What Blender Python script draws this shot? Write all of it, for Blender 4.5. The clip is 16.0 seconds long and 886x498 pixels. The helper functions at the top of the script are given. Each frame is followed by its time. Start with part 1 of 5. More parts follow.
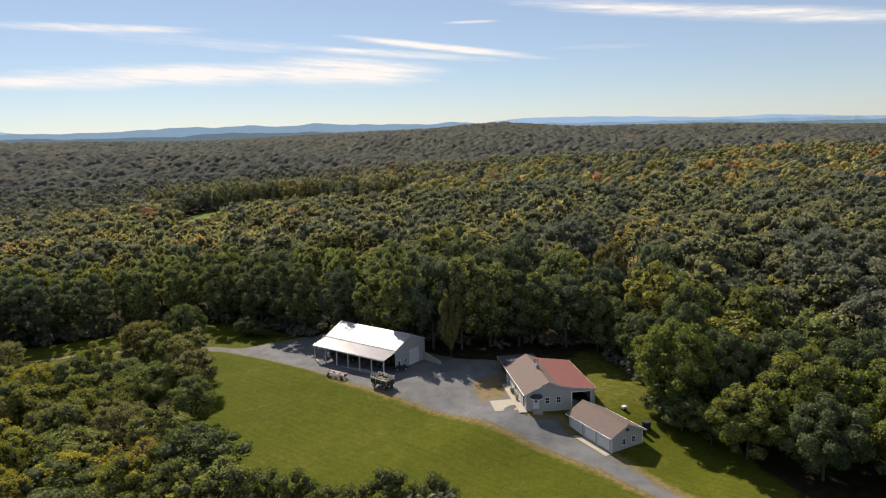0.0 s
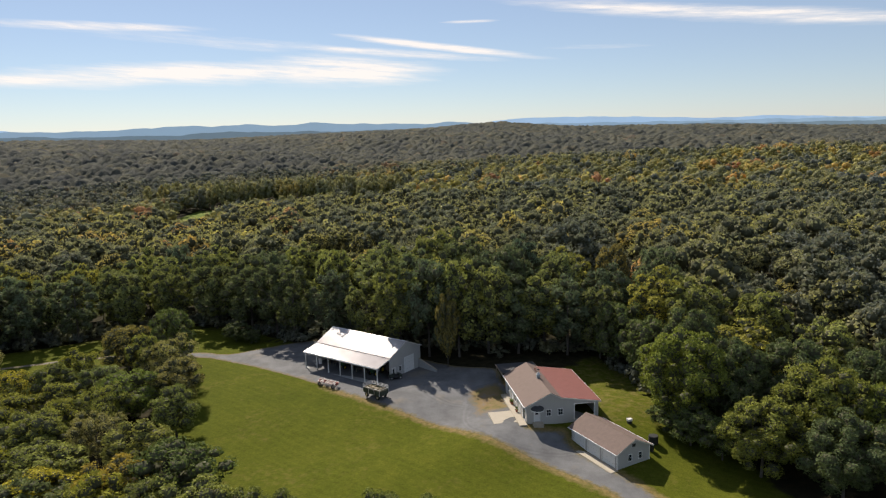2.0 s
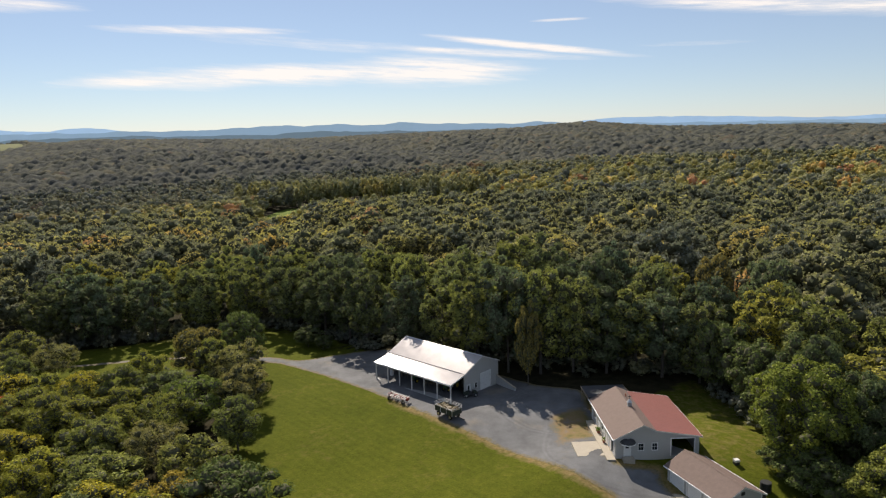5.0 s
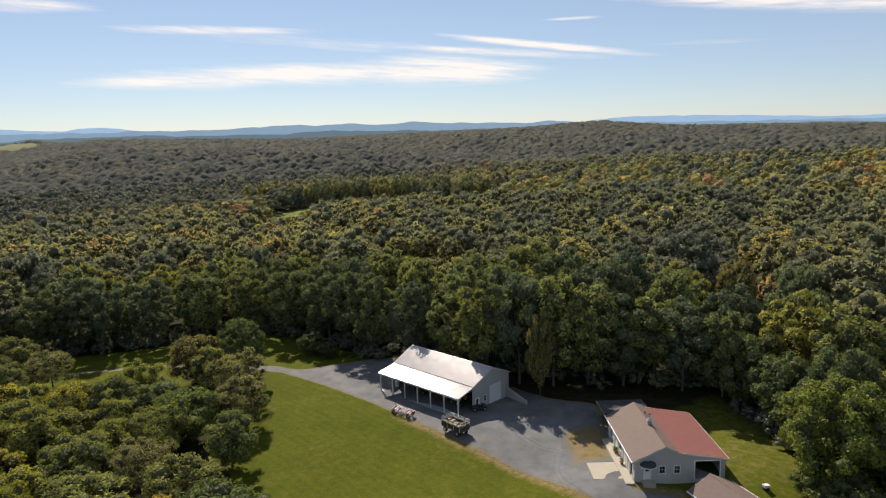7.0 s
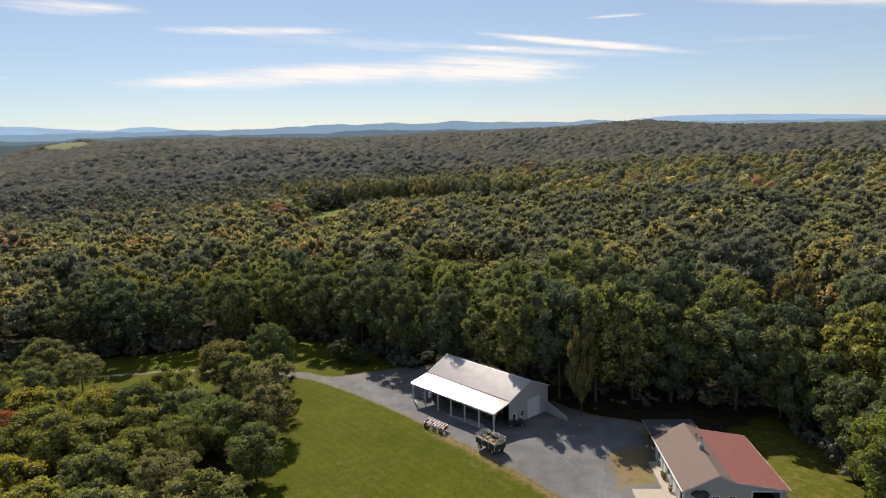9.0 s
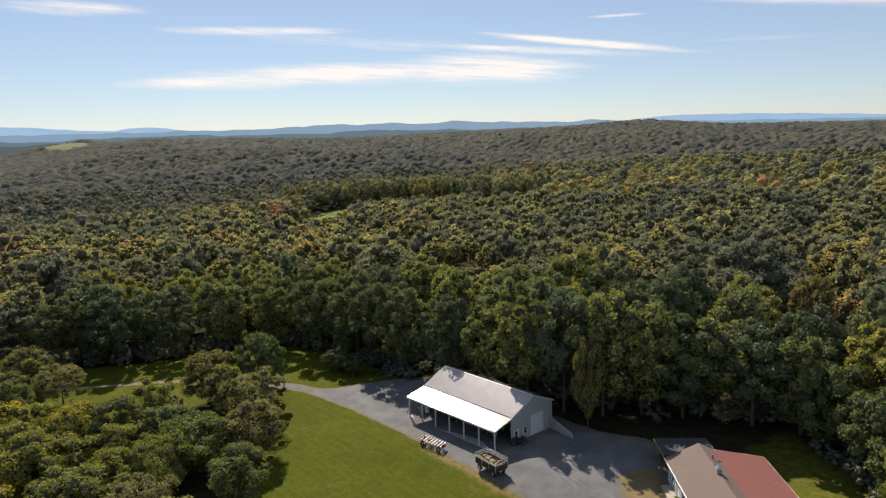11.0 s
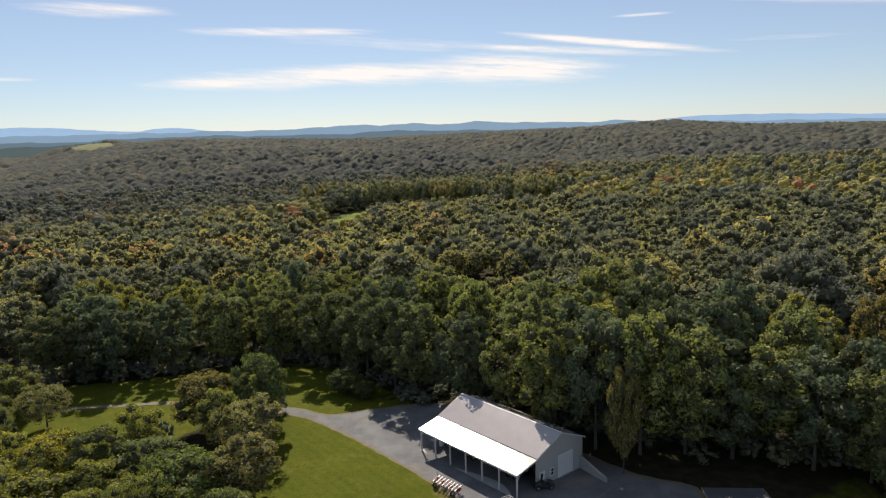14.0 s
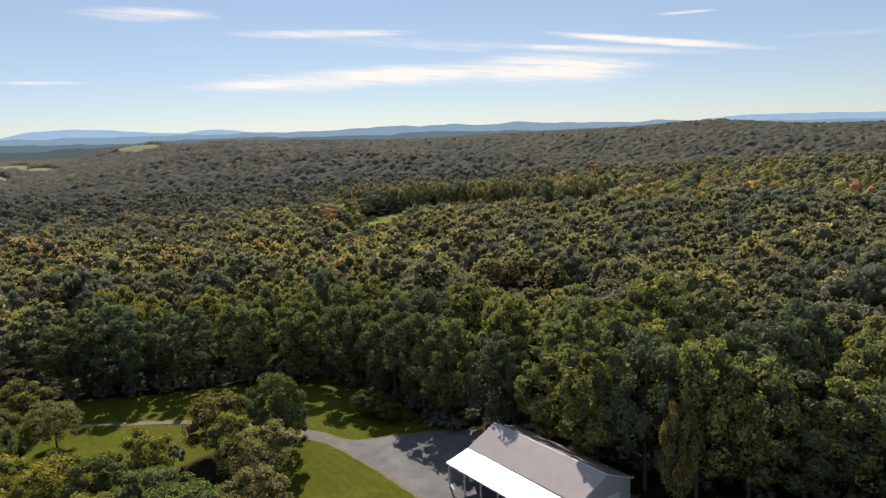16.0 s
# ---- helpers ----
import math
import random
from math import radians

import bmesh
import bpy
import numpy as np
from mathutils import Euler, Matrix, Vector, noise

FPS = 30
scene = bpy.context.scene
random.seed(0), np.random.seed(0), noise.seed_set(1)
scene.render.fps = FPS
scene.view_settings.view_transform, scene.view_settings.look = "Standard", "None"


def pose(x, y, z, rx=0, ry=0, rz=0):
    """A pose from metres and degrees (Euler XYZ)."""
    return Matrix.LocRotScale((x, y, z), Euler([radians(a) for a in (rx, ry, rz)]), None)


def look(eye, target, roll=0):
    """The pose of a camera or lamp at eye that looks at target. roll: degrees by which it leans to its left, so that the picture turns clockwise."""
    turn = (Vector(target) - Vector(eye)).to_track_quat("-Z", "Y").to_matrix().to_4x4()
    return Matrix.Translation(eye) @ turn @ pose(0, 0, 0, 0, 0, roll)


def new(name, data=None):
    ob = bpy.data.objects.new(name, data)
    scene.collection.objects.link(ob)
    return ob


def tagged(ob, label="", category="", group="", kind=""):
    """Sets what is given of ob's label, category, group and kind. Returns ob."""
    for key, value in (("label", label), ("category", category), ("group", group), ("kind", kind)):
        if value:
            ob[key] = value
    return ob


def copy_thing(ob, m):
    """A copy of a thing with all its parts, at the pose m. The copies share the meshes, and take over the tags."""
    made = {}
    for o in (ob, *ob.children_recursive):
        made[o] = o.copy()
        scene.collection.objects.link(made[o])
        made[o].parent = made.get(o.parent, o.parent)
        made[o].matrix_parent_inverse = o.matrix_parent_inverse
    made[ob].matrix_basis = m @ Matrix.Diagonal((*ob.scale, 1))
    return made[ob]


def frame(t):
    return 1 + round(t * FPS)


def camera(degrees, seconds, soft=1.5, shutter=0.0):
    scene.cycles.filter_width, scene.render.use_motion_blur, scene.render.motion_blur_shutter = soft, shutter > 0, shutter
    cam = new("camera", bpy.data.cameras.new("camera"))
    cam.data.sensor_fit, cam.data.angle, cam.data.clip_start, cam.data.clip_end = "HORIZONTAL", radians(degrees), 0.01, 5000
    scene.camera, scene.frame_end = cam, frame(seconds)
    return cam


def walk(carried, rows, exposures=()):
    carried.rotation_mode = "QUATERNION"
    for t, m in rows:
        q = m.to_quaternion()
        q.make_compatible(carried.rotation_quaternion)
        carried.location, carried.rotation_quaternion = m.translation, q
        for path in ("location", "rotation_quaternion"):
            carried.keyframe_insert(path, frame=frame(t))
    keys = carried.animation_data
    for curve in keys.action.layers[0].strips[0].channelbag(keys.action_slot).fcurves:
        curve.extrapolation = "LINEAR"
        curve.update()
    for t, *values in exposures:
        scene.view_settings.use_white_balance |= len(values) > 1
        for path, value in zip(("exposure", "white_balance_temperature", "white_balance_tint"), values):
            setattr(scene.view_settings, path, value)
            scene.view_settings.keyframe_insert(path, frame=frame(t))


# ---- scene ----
cam = camera(64.5, 16.0, 1.2)
PATH = [
    (0, (1.073, -2.889, 51.261), (1.064, -0.919, 50.918), -1.8),
    (0.5, (1.016, -1.441, 51.025), (1.01, 0.529, 50.684), -1.6),
    (1, (1.14, 0.134, 50.772), (1.135, 2.104, 50.429), -1.7),
    (1.5, (1.255, 1.655, 50.762), (1.25, 3.626, 50.419), -1.6),
    (2, (1.325, 3.434, 50.847), (1.322, 5.404, 50.503), -1.6),
    (2.5, (1.467, 5.346, 50.764), (1.439, 7.317, 50.421), -1.6),
    (3, (1.539, 7.27, 50.651), (1.445, 9.238, 50.31), -1.6),
    (3.5, (1.626, 9.024, 50.529), (1.456, 10.987, 50.191), -1.5),
    (4, (1.727, 10.854, 50.463), (1.494, 12.811, 50.126), -1.5),
    (6.5, (1.793, 19.744, 50.217), (1.541, 21.699, 49.878), -1.6),
    (7, (1.637, 21.497, 50.226), (1.362, 23.449, 49.887), -1.6),
    (7.5, (1.518, 22.963, 50.225), (1.213, 24.911, 49.887), -1.6),
    (8, (1.512, 24.54, 50.219), (1.173, 26.482, 49.881), -1.6),
    (8.5, (1.393, 26.355, 50.243), (1.026, 28.292, 49.904), -1.6),
    (9, (1.225, 27.899, 50.228), (0.84, 29.832, 49.89), -1.6),
    (11.5, (0.247, 37.14, 49.943), (-0.142, 39.072, 49.605), -1.7),
    (12, (-0.028, 39.273, 49.863), (-0.419, 41.206, 49.526), -1.6),
    (12.5, (-0.379, 41.4, 49.91), (-0.768, 43.332, 49.573), -1.7),
    (13, (-0.66, 43.642, 49.951), (-1.062, 45.572, 49.614), -1.7),
    (13.5, (-1.107, 45.913, 49.975), (-1.528, 47.839, 49.638), -1.6),
    (14, (-1.359, 48.341, 49.936), (-1.809, 50.261, 49.601), -1.7),
    (14.5, (-1.764, 50.734, 49.989), (-2.246, 52.646, 49.655), -1.7),
    (15, (-2.088, 53.219, 50.011), (-2.601, 55.123, 49.678), -1.8),
    (15.5, (-2.492, 56.041, 50.06), (-3.032, 57.938, 49.728), -1.9),
    (16, (-2.751, 58.972, 50.097), (-3.308, 60.865, 49.767), -1.9),
]
walk(cam, [(t, look(e, g, r)) for t, e, g, r in PATH], [(0, 0.42, 6950, 13.5), (16, 0.42, 6950, 13.5)])


# ---- world, sun, exposure ----
SUN_AZ, SUN_EL = radians(-26), radians(38.5)
world = bpy.data.worlds.new("world")
scene.world = world
world.use_nodes = True
wn = world.node_tree.nodes
sky = wn.new("ShaderNodeTexSky")
sky.sky_type = "NISHITA"
sky.sun_disc = False
sky.sun_elevation, sky.sun_rotation = SUN_EL, SUN_AZ
sky.altitude, sky.air_density, sky.dust_density, sky.ozone_density = 300, 0.85, 0.08, 5.0
wn["Background"].inputs["Strength"].default_value = 0.047
world.node_tree.links.new(sky.outputs[0], wn["Background"].inputs["Color"])
haze = wn.new("ShaderNodeBackground")
haze.inputs["Color"].default_value, haze.inputs["Strength"].default_value = (0.74, 0.88, 1.07, 1), 0.195
both = wn.new("ShaderNodeAddShader")
world.node_tree.links.new(wn["Background"].outputs[0], both.inputs[0])
world.node_tree.links.new(haze.outputs[0], both.inputs[1])
world.node_tree.links.new(both.outputs[0], wn["World Output"].inputs["Surface"])
sun_dir = Vector((math.sin(SUN_AZ) * math.cos(SUN_EL), math.cos(SUN_AZ) * math.cos(SUN_EL), math.sin(SUN_EL)))
sun = new("sun", bpy.data.lights.new("sun", "SUN"))
sun.data.energy, sun.data.angle, sun.data.color = 5.3, radians(0.55), (1.0, 0.95, 0.86)
sun.matrix_world = look(sun_dir * 300, (0, 0, 0))
scene.view_settings.exposure = 0.0


# ---- materials ----
class Mat:
    """A node material; small wrappers keep the node code short."""

    def __init__(self, name):
        self.m = bpy.data.materials.new(name)
        self.m.use_nodes = True
        self.t = self.m.node_tree
        self.b = self.t.nodes["Principled BSDF"]
        self.out = self.t.nodes["Material Output"]

    def node(self, kind, **sets):
        n = self.t.nodes.new(kind)
        for k, v in sets.items():
            if k in n.inputs:
                n.inputs[k].default_value = v
        return n

    def link(self, a, b):
        self.t.links.new(a, b)

    def coords(self, kind="Object"):
        return self.node("ShaderNodeTexCoord").outputs[kind]

    def noise(self, vec, scale, detail=4.0, rough=0.55):
        n = self.node("ShaderNodeTexNoise", Scale=scale, Detail=detail, Roughness=rough)
        self.link(vec, n.inputs["Vector"])
        return n.outputs["Fac"]

    def ramp(self, fac, *stops):
        n = self.node("ShaderNodeValToRGB")
        el = n.color_ramp.elements
        while len(el) < len(stops):
            el.new(0.5)
        for e, (p, c) in zip(el, stops):
            e.position = p
            e.color = (*c, 1) if len(c) == 3 else (c[0], c[0], c[0], 1)
        self.link(fac, n.inputs["Fac"])
        return n.outputs["Color"]

    def mix(self, fac, a, b, mode="MIX"):
        n = self.node("ShaderNodeMix")
        n.data_type, n.blend_type = "RGBA", mode
        for sock, v in ((n.inputs[0], fac), (n.inputs[6], a), (n.inputs[7], b)):
            if isinstance(v, (int, float)):
                sock.default_value = v
            elif isinstance(v, tuple):
                sock.default_value = (*v, 1)
            else:
                self.link(v, sock)
        return n.outputs[2]

    def math(self, op, a, b=0.0):
        n = self.node("ShaderNodeMath")
        n.operation = op
        for sock, v in ((n.inputs[0], a), (n.inputs[1], b)):
            if isinstance(v, (int, float)):
                sock.default_value = v
            else:
                self.link(v, sock)
        return n.outputs[0]

    def color(self, c):
        self.link(c, self.b.inputs["Base Color"])

    def bump(self, h, strength, distance):
        n = self.node("ShaderNodeBump", Strength=strength, Distance=distance)
        self.link(h, n.inputs["Height"])
        self.link(n.outputs["Normal"], self.b.inputs["Normal"])

    def set(self, rough=0.7, metal=0.0, spec=0.4):
        self.b.inputs["Roughness"].default_value = rough
        self.b.inputs["Metallic"].default_value = metal
        self.b.inputs["Specular IOR Level"].default_value = spec


def plain(name, col, rough=0.7, metal=0.0, vary=0.18, scale=3.0, spec=0.4, bump=0.0):
    """A plain painted or raw surface with two scales of variation."""
    k = Mat(name)
    v = k.coords()
    f = k.mix(0.5, k.noise(v, scale), k.noise(v, scale * 9))
    lo = tuple(c * (1 - vary) for c in col)
    hi = tuple(min(1, c * (1 + vary)) for c in col)
    k.color(k.ramp(f, (0.3, lo), (0.7, hi)))
    k.set(rough, metal, spec)
    if bump:
        k.bump(k.noise(v, scale * 14), 0.5, bump)
    return k.m


def leaves(name, attribute=None, stops=None, translucent=0.42, relief=0.5, lively=1.5):
    """Foliage; every tree has its own hue, every clump its own value."""
    k = Mat(name)
    if attribute:
        a = k.node("ShaderNodeAttribute")
        a.attribute_name = attribute
        rnd = a.outputs["Fac"]
    else:
        rnd = None
    base = k.ramp(rnd, *stops) if attribute else k.node("ShaderNodeObjectInfo").outputs["Color"]
    # far trees blend towards FAR_STOPS, painting distance haze into the leaf colour
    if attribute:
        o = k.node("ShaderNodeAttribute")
        o.attribute_name = "haze_mix"
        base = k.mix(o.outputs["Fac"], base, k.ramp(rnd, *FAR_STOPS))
    isl = k.node("ShaderNodeNewGeometry").outputs["Random Per Island"]
    val = k.ramp(isl, (0.0, (lively * 0.72,)), (1.0, (lively * 1.28,)))
    col = k.mix(1.0, base, val, "MULTIPLY")
    v = k.coords()
    col = k.mix(0.55, col, k.ramp(k.noise(v, 0.9, 3), (0.3, (0.72,)), (0.7, (1.28,))), "MULTIPLY")
    k.color(col)
    k.set(0.85, 0, 0.02)
    k.bump(k.noise(v, 1.3, 3, 0.65), 0.8, relief)
    tr = k.node("ShaderNodeBsdfTranslucent")
    k.link(k.mix(1.0, col, (1.18, 1.22, 0.82), "MULTIPLY"), tr.inputs["Color"])
    mx = k.node("ShaderNodeMixShader")
    mx.inputs[0].default_value = translucent
    k.link(k.b.outputs[0], mx.inputs[1])
    k.link(tr.outputs[0], mx.inputs[2])
    k.link(mx.outputs[0], k.out.inputs["Surface"])
    return k.m


FOREST_STOPS = ((0.0, (0.100, 0.107, 0.090)), (0.22, (0.142, 0.142, 0.094)), (0.45, (0.198, 0.189, 0.090)), (0.66, (0.250, 0.222, 0.084)),
                (0.80, (0.310, 0.238, 0.082)), (0.92, (0.345, 0.215, 0.084)), (1.0, (0.285, 0.160, 0.090)))
# leaf colours greyed to carry the haze over distant woods
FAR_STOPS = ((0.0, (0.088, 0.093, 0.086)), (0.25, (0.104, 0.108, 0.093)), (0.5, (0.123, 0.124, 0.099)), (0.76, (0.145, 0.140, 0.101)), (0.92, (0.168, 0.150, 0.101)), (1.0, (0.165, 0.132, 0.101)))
M_LEAF = leaves("foliage", translucent=0.28)
M_MID = leaves("canopy_foliage", "tint", FOREST_STOPS, 0.35)
M_FAR = leaves("hillside_foliage", "tint", FOREST_STOPS, 0.25, 1.2, 1.15)
# crown cores: twigs coloured dark to paint the shade between the leaves
M_SHADE_TWIG = plain("shade_dark_twigs", (0.096, 0.097, 0.058), 0.9, vary=0.45, scale=0.8, spec=0.05, bump=0.3)
M_BARK = plain("bark", (0.10, 0.085, 0.07), 0.9, vary=0.4, scale=2, bump=0.03)
M_SIDING = plain("grey_siding", (0.42, 0.412, 0.39), 0.55, vary=0.05, scale=0.8)
M_WHITE = plain("white_paint", (0.78, 0.78, 0.76), 0.5, vary=0.05)
M_TRIM = plain("pale_trim", (0.62, 0.60, 0.56), 0.5, vary=0.06)
M_CONC = plain("concrete", (0.37, 0.325, 0.255), 0.85, vary=0.12, scale=0.7, bump=0.01)
M_WOOD = plain("weathered_wood", (0.22, 0.17, 0.12), 0.8, vary=0.3, scale=2)
M_GLASS = plain("window_glass", (0.02, 0.025, 0.03), 0.08, vary=0.1, spec=0.6)
M_SHINGLE = plain("brown_shingle", (0.142, 0.098, 0.081), 0.85, vary=0.16, scale=1.6, bump=0.02)
M_RED = plain("red_roof", (0.20, 0.068, 0.055), 0.6, vary=0.12, scale=0.8)
# dark roofing, its colour lowered further for tree shade on the shed
M_LEAN = plain("shade_dark_roofing", (0.05, 0.05, 0.053), 0.7, vary=0.3, scale=0.6)
M_RUBBER = plain("rubber", (0.02, 0.02, 0.02), 0.8)
M_STEEL = plain("galvanised_steel", (0.55, 0.55, 0.54), 0.4, 1.0)


def tin_roof():
    k = Mat("metal_roof")
    v = k.coords()
    f = k.mix(0.5, k.noise(v, 0.5), k.noise(v, 6.0))
    k.color(k.ramp(f, (0.3, (0.33, 0.295, 0.285)), (0.7, (0.40, 0.365, 0.355))))
    k.set(0.18, 0.12, 0.5)
    k.link(k.ramp(k.noise(v, 0.8), (0.3, (0.14,)), (0.7, (0.175,))), k.b.inputs["Roughness"])
    k.bump(k.noise(v, 0.5, 2), 0.05, 0.03)
    return k.m


M_TIN = tin_roof()


def ground_mat():
    k = Mat("ground_cover")
    v = k.coords()
    big, mid, fine = k.noise(v, 0.035, 3), k.noise(v, 0.3, 5), k.noise(v, 3.5, 6, 0.7)
    g = k.ramp(k.mix(0.5, big, mid), (0.30, (0.058, 0.071, 0.008)), (0.5, (0.076, 0.087, 0.010)), (0.70, (0.098, 0.104, 0.013)))
    patch = k.noise(v, 1.1, 5, 0.7)
    g = k.mix(0.7, g, k.ramp(fine, (0.28, (0.6,)), (0.72, (1.4,))), "MULTIPLY")
    g = k.mix(0.55, g, k.ramp(patch, (0.30, (0.72,)), (0.70, (1.28,))), "MULTIPLY")
    # faint lines left by the mower
    sep = k.node("ShaderNodeSeparateXYZ")
    k.link(v, sep.inputs[0])
    across = k.math("ADD", k.math("MULTIPLY", sep.outputs[0], 0.63), k.math("MULTIPLY", sep.outputs[1], 0.78))
    line = k.math("SINE", k.math("ADD", k.math("MULTIPLY", across, 4.2), k.math("MULTIPLY", k.noise(v, 0.08, 2), 5.0)))
    line = k.math("MULTIPLY", line, k.math("MULTIPLY", k.noise(v, 0.05, 2), 0.5))
    g = k.mix(1.0, g, k.ramp(k.math("ADD", line, 0.5), (0.2, (0.955,)), (0.8, (1.045,))), "MULTIPLY")
    dry = k.ramp(k.math("MULTIPLY", k.noise(v, 0.11, 4), k.noise(v, 0.9, 4)), (0.29, (0.0,)), (0.46, (0.28,)))
    g = k.mix(dry, g, (0.20, 0.15, 0.05))
    va = k.node("ShaderNodeAttribute")
    va.attribute_name = "verge"
    vf = k.math("ADD", va.outputs["Fac"], k.math("MULTIPLY", k.math("SUBTRACT", k.noise(v, 0.8, 5), 0.5), 1.1))
    brown = k.ramp(k.noise(v, 2.2, 4), (0.3, (0.17, 0.12, 0.05)), (0.7, (0.28, 0.20, 0.10)))
    g = k.mix(k.ramp(vf, (0.35, (0.0,)), (0.95, (0.85,))), g, brown)
    # leaf litter coloured extra dark, so the floor tone carries tree shade too
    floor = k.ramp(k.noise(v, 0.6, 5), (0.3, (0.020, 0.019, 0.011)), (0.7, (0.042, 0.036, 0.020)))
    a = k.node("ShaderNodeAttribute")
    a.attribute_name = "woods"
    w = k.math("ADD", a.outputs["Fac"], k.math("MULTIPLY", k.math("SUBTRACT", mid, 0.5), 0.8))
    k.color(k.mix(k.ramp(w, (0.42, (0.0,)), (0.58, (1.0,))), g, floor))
    k.set(0.95, 0, 0.03)
    k.bump(k.mix(0.5, fine, k.noise(v, 14, 3)), 0.6, 0.12)
    return k.m


def gravel_mat():
    k = Mat("gravel")
    v = k.coords()
    f = k.mix(0.45, k.noise(v, 0.12, 4), k.noise(v, 7, 6, 0.75))
    c = k.ramp(f, (0.3, (0.095, 0.095, 0.096)), (0.7, (0.170, 0.170, 0.172)))
    warm = k.ramp(k.noise(v, 0.16, 4), (0.56, (0.0,)), (0.70, (0.5,)))
    c = k.mix(warm, c, (0.20, 0.165, 0.12))
    tracks = k.ramp(k.noise(v, 0.45, 3), (0.35, (0.82,)), (0.65, (1.15,)))
    c = k.mix(0.8, c, tracks, "MULTIPLY")
    # faint arcs left by turning tyres
    for cx, cy, rad, wid in ((7.0, 133.0, 9.5, 1.2), (17.0, 119.0, 13.0, 0.9)):
        d = k.node("ShaderNodeVectorMath")
        d.operation = "DISTANCE"
        k.link(v, d.inputs[0])
        d.inputs[1].default_value = (cx, cy, 1.2)
        off = k.math("SUBTRACT", k.math("ADD", d.outputs["Value"], k.math("MULTIPLY", k.noise(v, 0.15, 2), 1.5)), rad + 0.75)
        band = k.math("EXPONENT", k.math("MULTIPLY", k.math("MULTIPLY", off, off), -1.0 / wid))
        line = k.math("MULTIPLY", k.math("MULTIPLY", band, k.math("SINE", k.math("MULTIPLY", off, 7.0))), k.math("MULTIPLY", k.noise(v, 0.35, 3), 0.17))
        c = k.mix(1.0, c, k.ramp(k.math("ADD", line, 0.5), (0.2, (0.70,)), (0.8, (1.30,))), "MULTIPLY")
    rim = k.node("ShaderNodeAttribute")
    rim.attribute_name = "rim"
    edge = k.math("ADD", k.math("MULTIPLY", rim.outputs["Fac"], 0.8), k.math("MULTIPLY", k.math("SUBTRACT", k.noise(v, 1.3, 5), 0.5), 1.6))
    k.color(k.mix(k.ramp(edge, (0.1, (0.0,)), (0.75, (1.0,))), k.ramp(k.noise(v, 2.5, 4), (0.35, (0.115, 0.100, 0.040)), (0.65, (0.19, 0.145, 0.08))), c))
    k.set(0.9, 0, 0.2)
    k.bump(k.noise(v, 9, 5), 0.5, 0.05)
    return k.m


def dirt_mat():
    k = Mat("dry_dirt")
    v = k.coords()
    c = k.ramp(k.mix(0.3, k.noise(v, 0.35, 4), k.noise(v, 5, 5)), (0.34, (0.085, 0.090, 0.022)), (0.48, (0.17, 0.135, 0.06)), (0.56, (0.21, 0.145, 0.075)), (0.68, (0.16, 0.152, 0.14)))
    rim = k.node("ShaderNodeAttribute")
    rim.attribute_name = "rim"
    edge = k.math("ADD", k.math("MULTIPLY", rim.outputs["Fac"], 0.45), k.math("MULTIPLY", k.math("SUBTRACT", k.noise(v, 0.7, 5), 0.5), 1.5))
    k.color(k.mix(k.ramp(edge, (0.15, (0.0,)), (0.8, (1.0,))), k.ramp(k.noise(v, 7, 6, 0.75), (0.3, (0.11, 0.11, 0.111)), (0.7, (0.16, 0.16, 0.162))), c))
    k.set(0.95, 0, 0.1)
    k.bump(k.noise(v, 8, 5), 0.5, 0.05)
    return k.m


M_GROUND, M_GRAVEL, M_DIRT = ground_mat(), gravel_mat(), dirt_mat()


# distance haze painted on the hills as a bluish base colour plus glow
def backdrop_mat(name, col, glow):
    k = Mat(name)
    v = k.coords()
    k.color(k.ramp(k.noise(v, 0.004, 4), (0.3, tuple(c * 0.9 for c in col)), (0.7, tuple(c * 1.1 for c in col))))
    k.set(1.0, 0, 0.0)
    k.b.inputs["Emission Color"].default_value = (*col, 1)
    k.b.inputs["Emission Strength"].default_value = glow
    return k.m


# ---- mesh helpers ----
def mesh_ob(name, verts, faces, material, parent=None, smooth=False):
    me = bpy.data.meshes.new(name)
    me.from_pydata(verts, [], faces)
    me.materials.append(material)
    if smooth:
        me.shade_smooth()
    ob = new(name, me)
    if parent:
        ob.parent = parent
    return ob


def part(name, bm, material, parent=None, label=""):
    """Links a bmesh as one mesh object under a thing or a part."""
    bmesh.ops.recalc_face_normals(bm, faces=bm.faces[:])
    me = bpy.data.meshes.new(name)
    bm.to_mesh(me)
    bm.free()
    me.materials.append(material)
    ob = new(name, me)
    if parent:
        ob.parent = parent
    return tagged(ob, label)


def thing(name, m, label, category, group="", kind=""):
    ob = new(name)
    ob.empty_display_size = 0.2
    ob.matrix_basis = m
    return tagged(ob, label, category, group, kind)


def box(x0, x1, y0, y1, z0, z1, bevel=0.0, bm=None):
    bm = bm or bmesh.new()
    r = bmesh.ops.create_cube(bm, size=1)
    bmesh.ops.scale(bm, vec=(x1 - x0, y1 - y0, z1 - z0), verts=r["verts"])
    bmesh.ops.translate(bm, vec=((x0 + x1) / 2, (y0 + y1) / 2, (z0 + z1) / 2), verts=r["verts"])
    if bevel:
        bmesh.ops.bevel(bm, geom=[e for e in bm.edges if e.verts[0] in r["verts"]], offset=bevel, segments=1, affect="EDGES")
    return bm


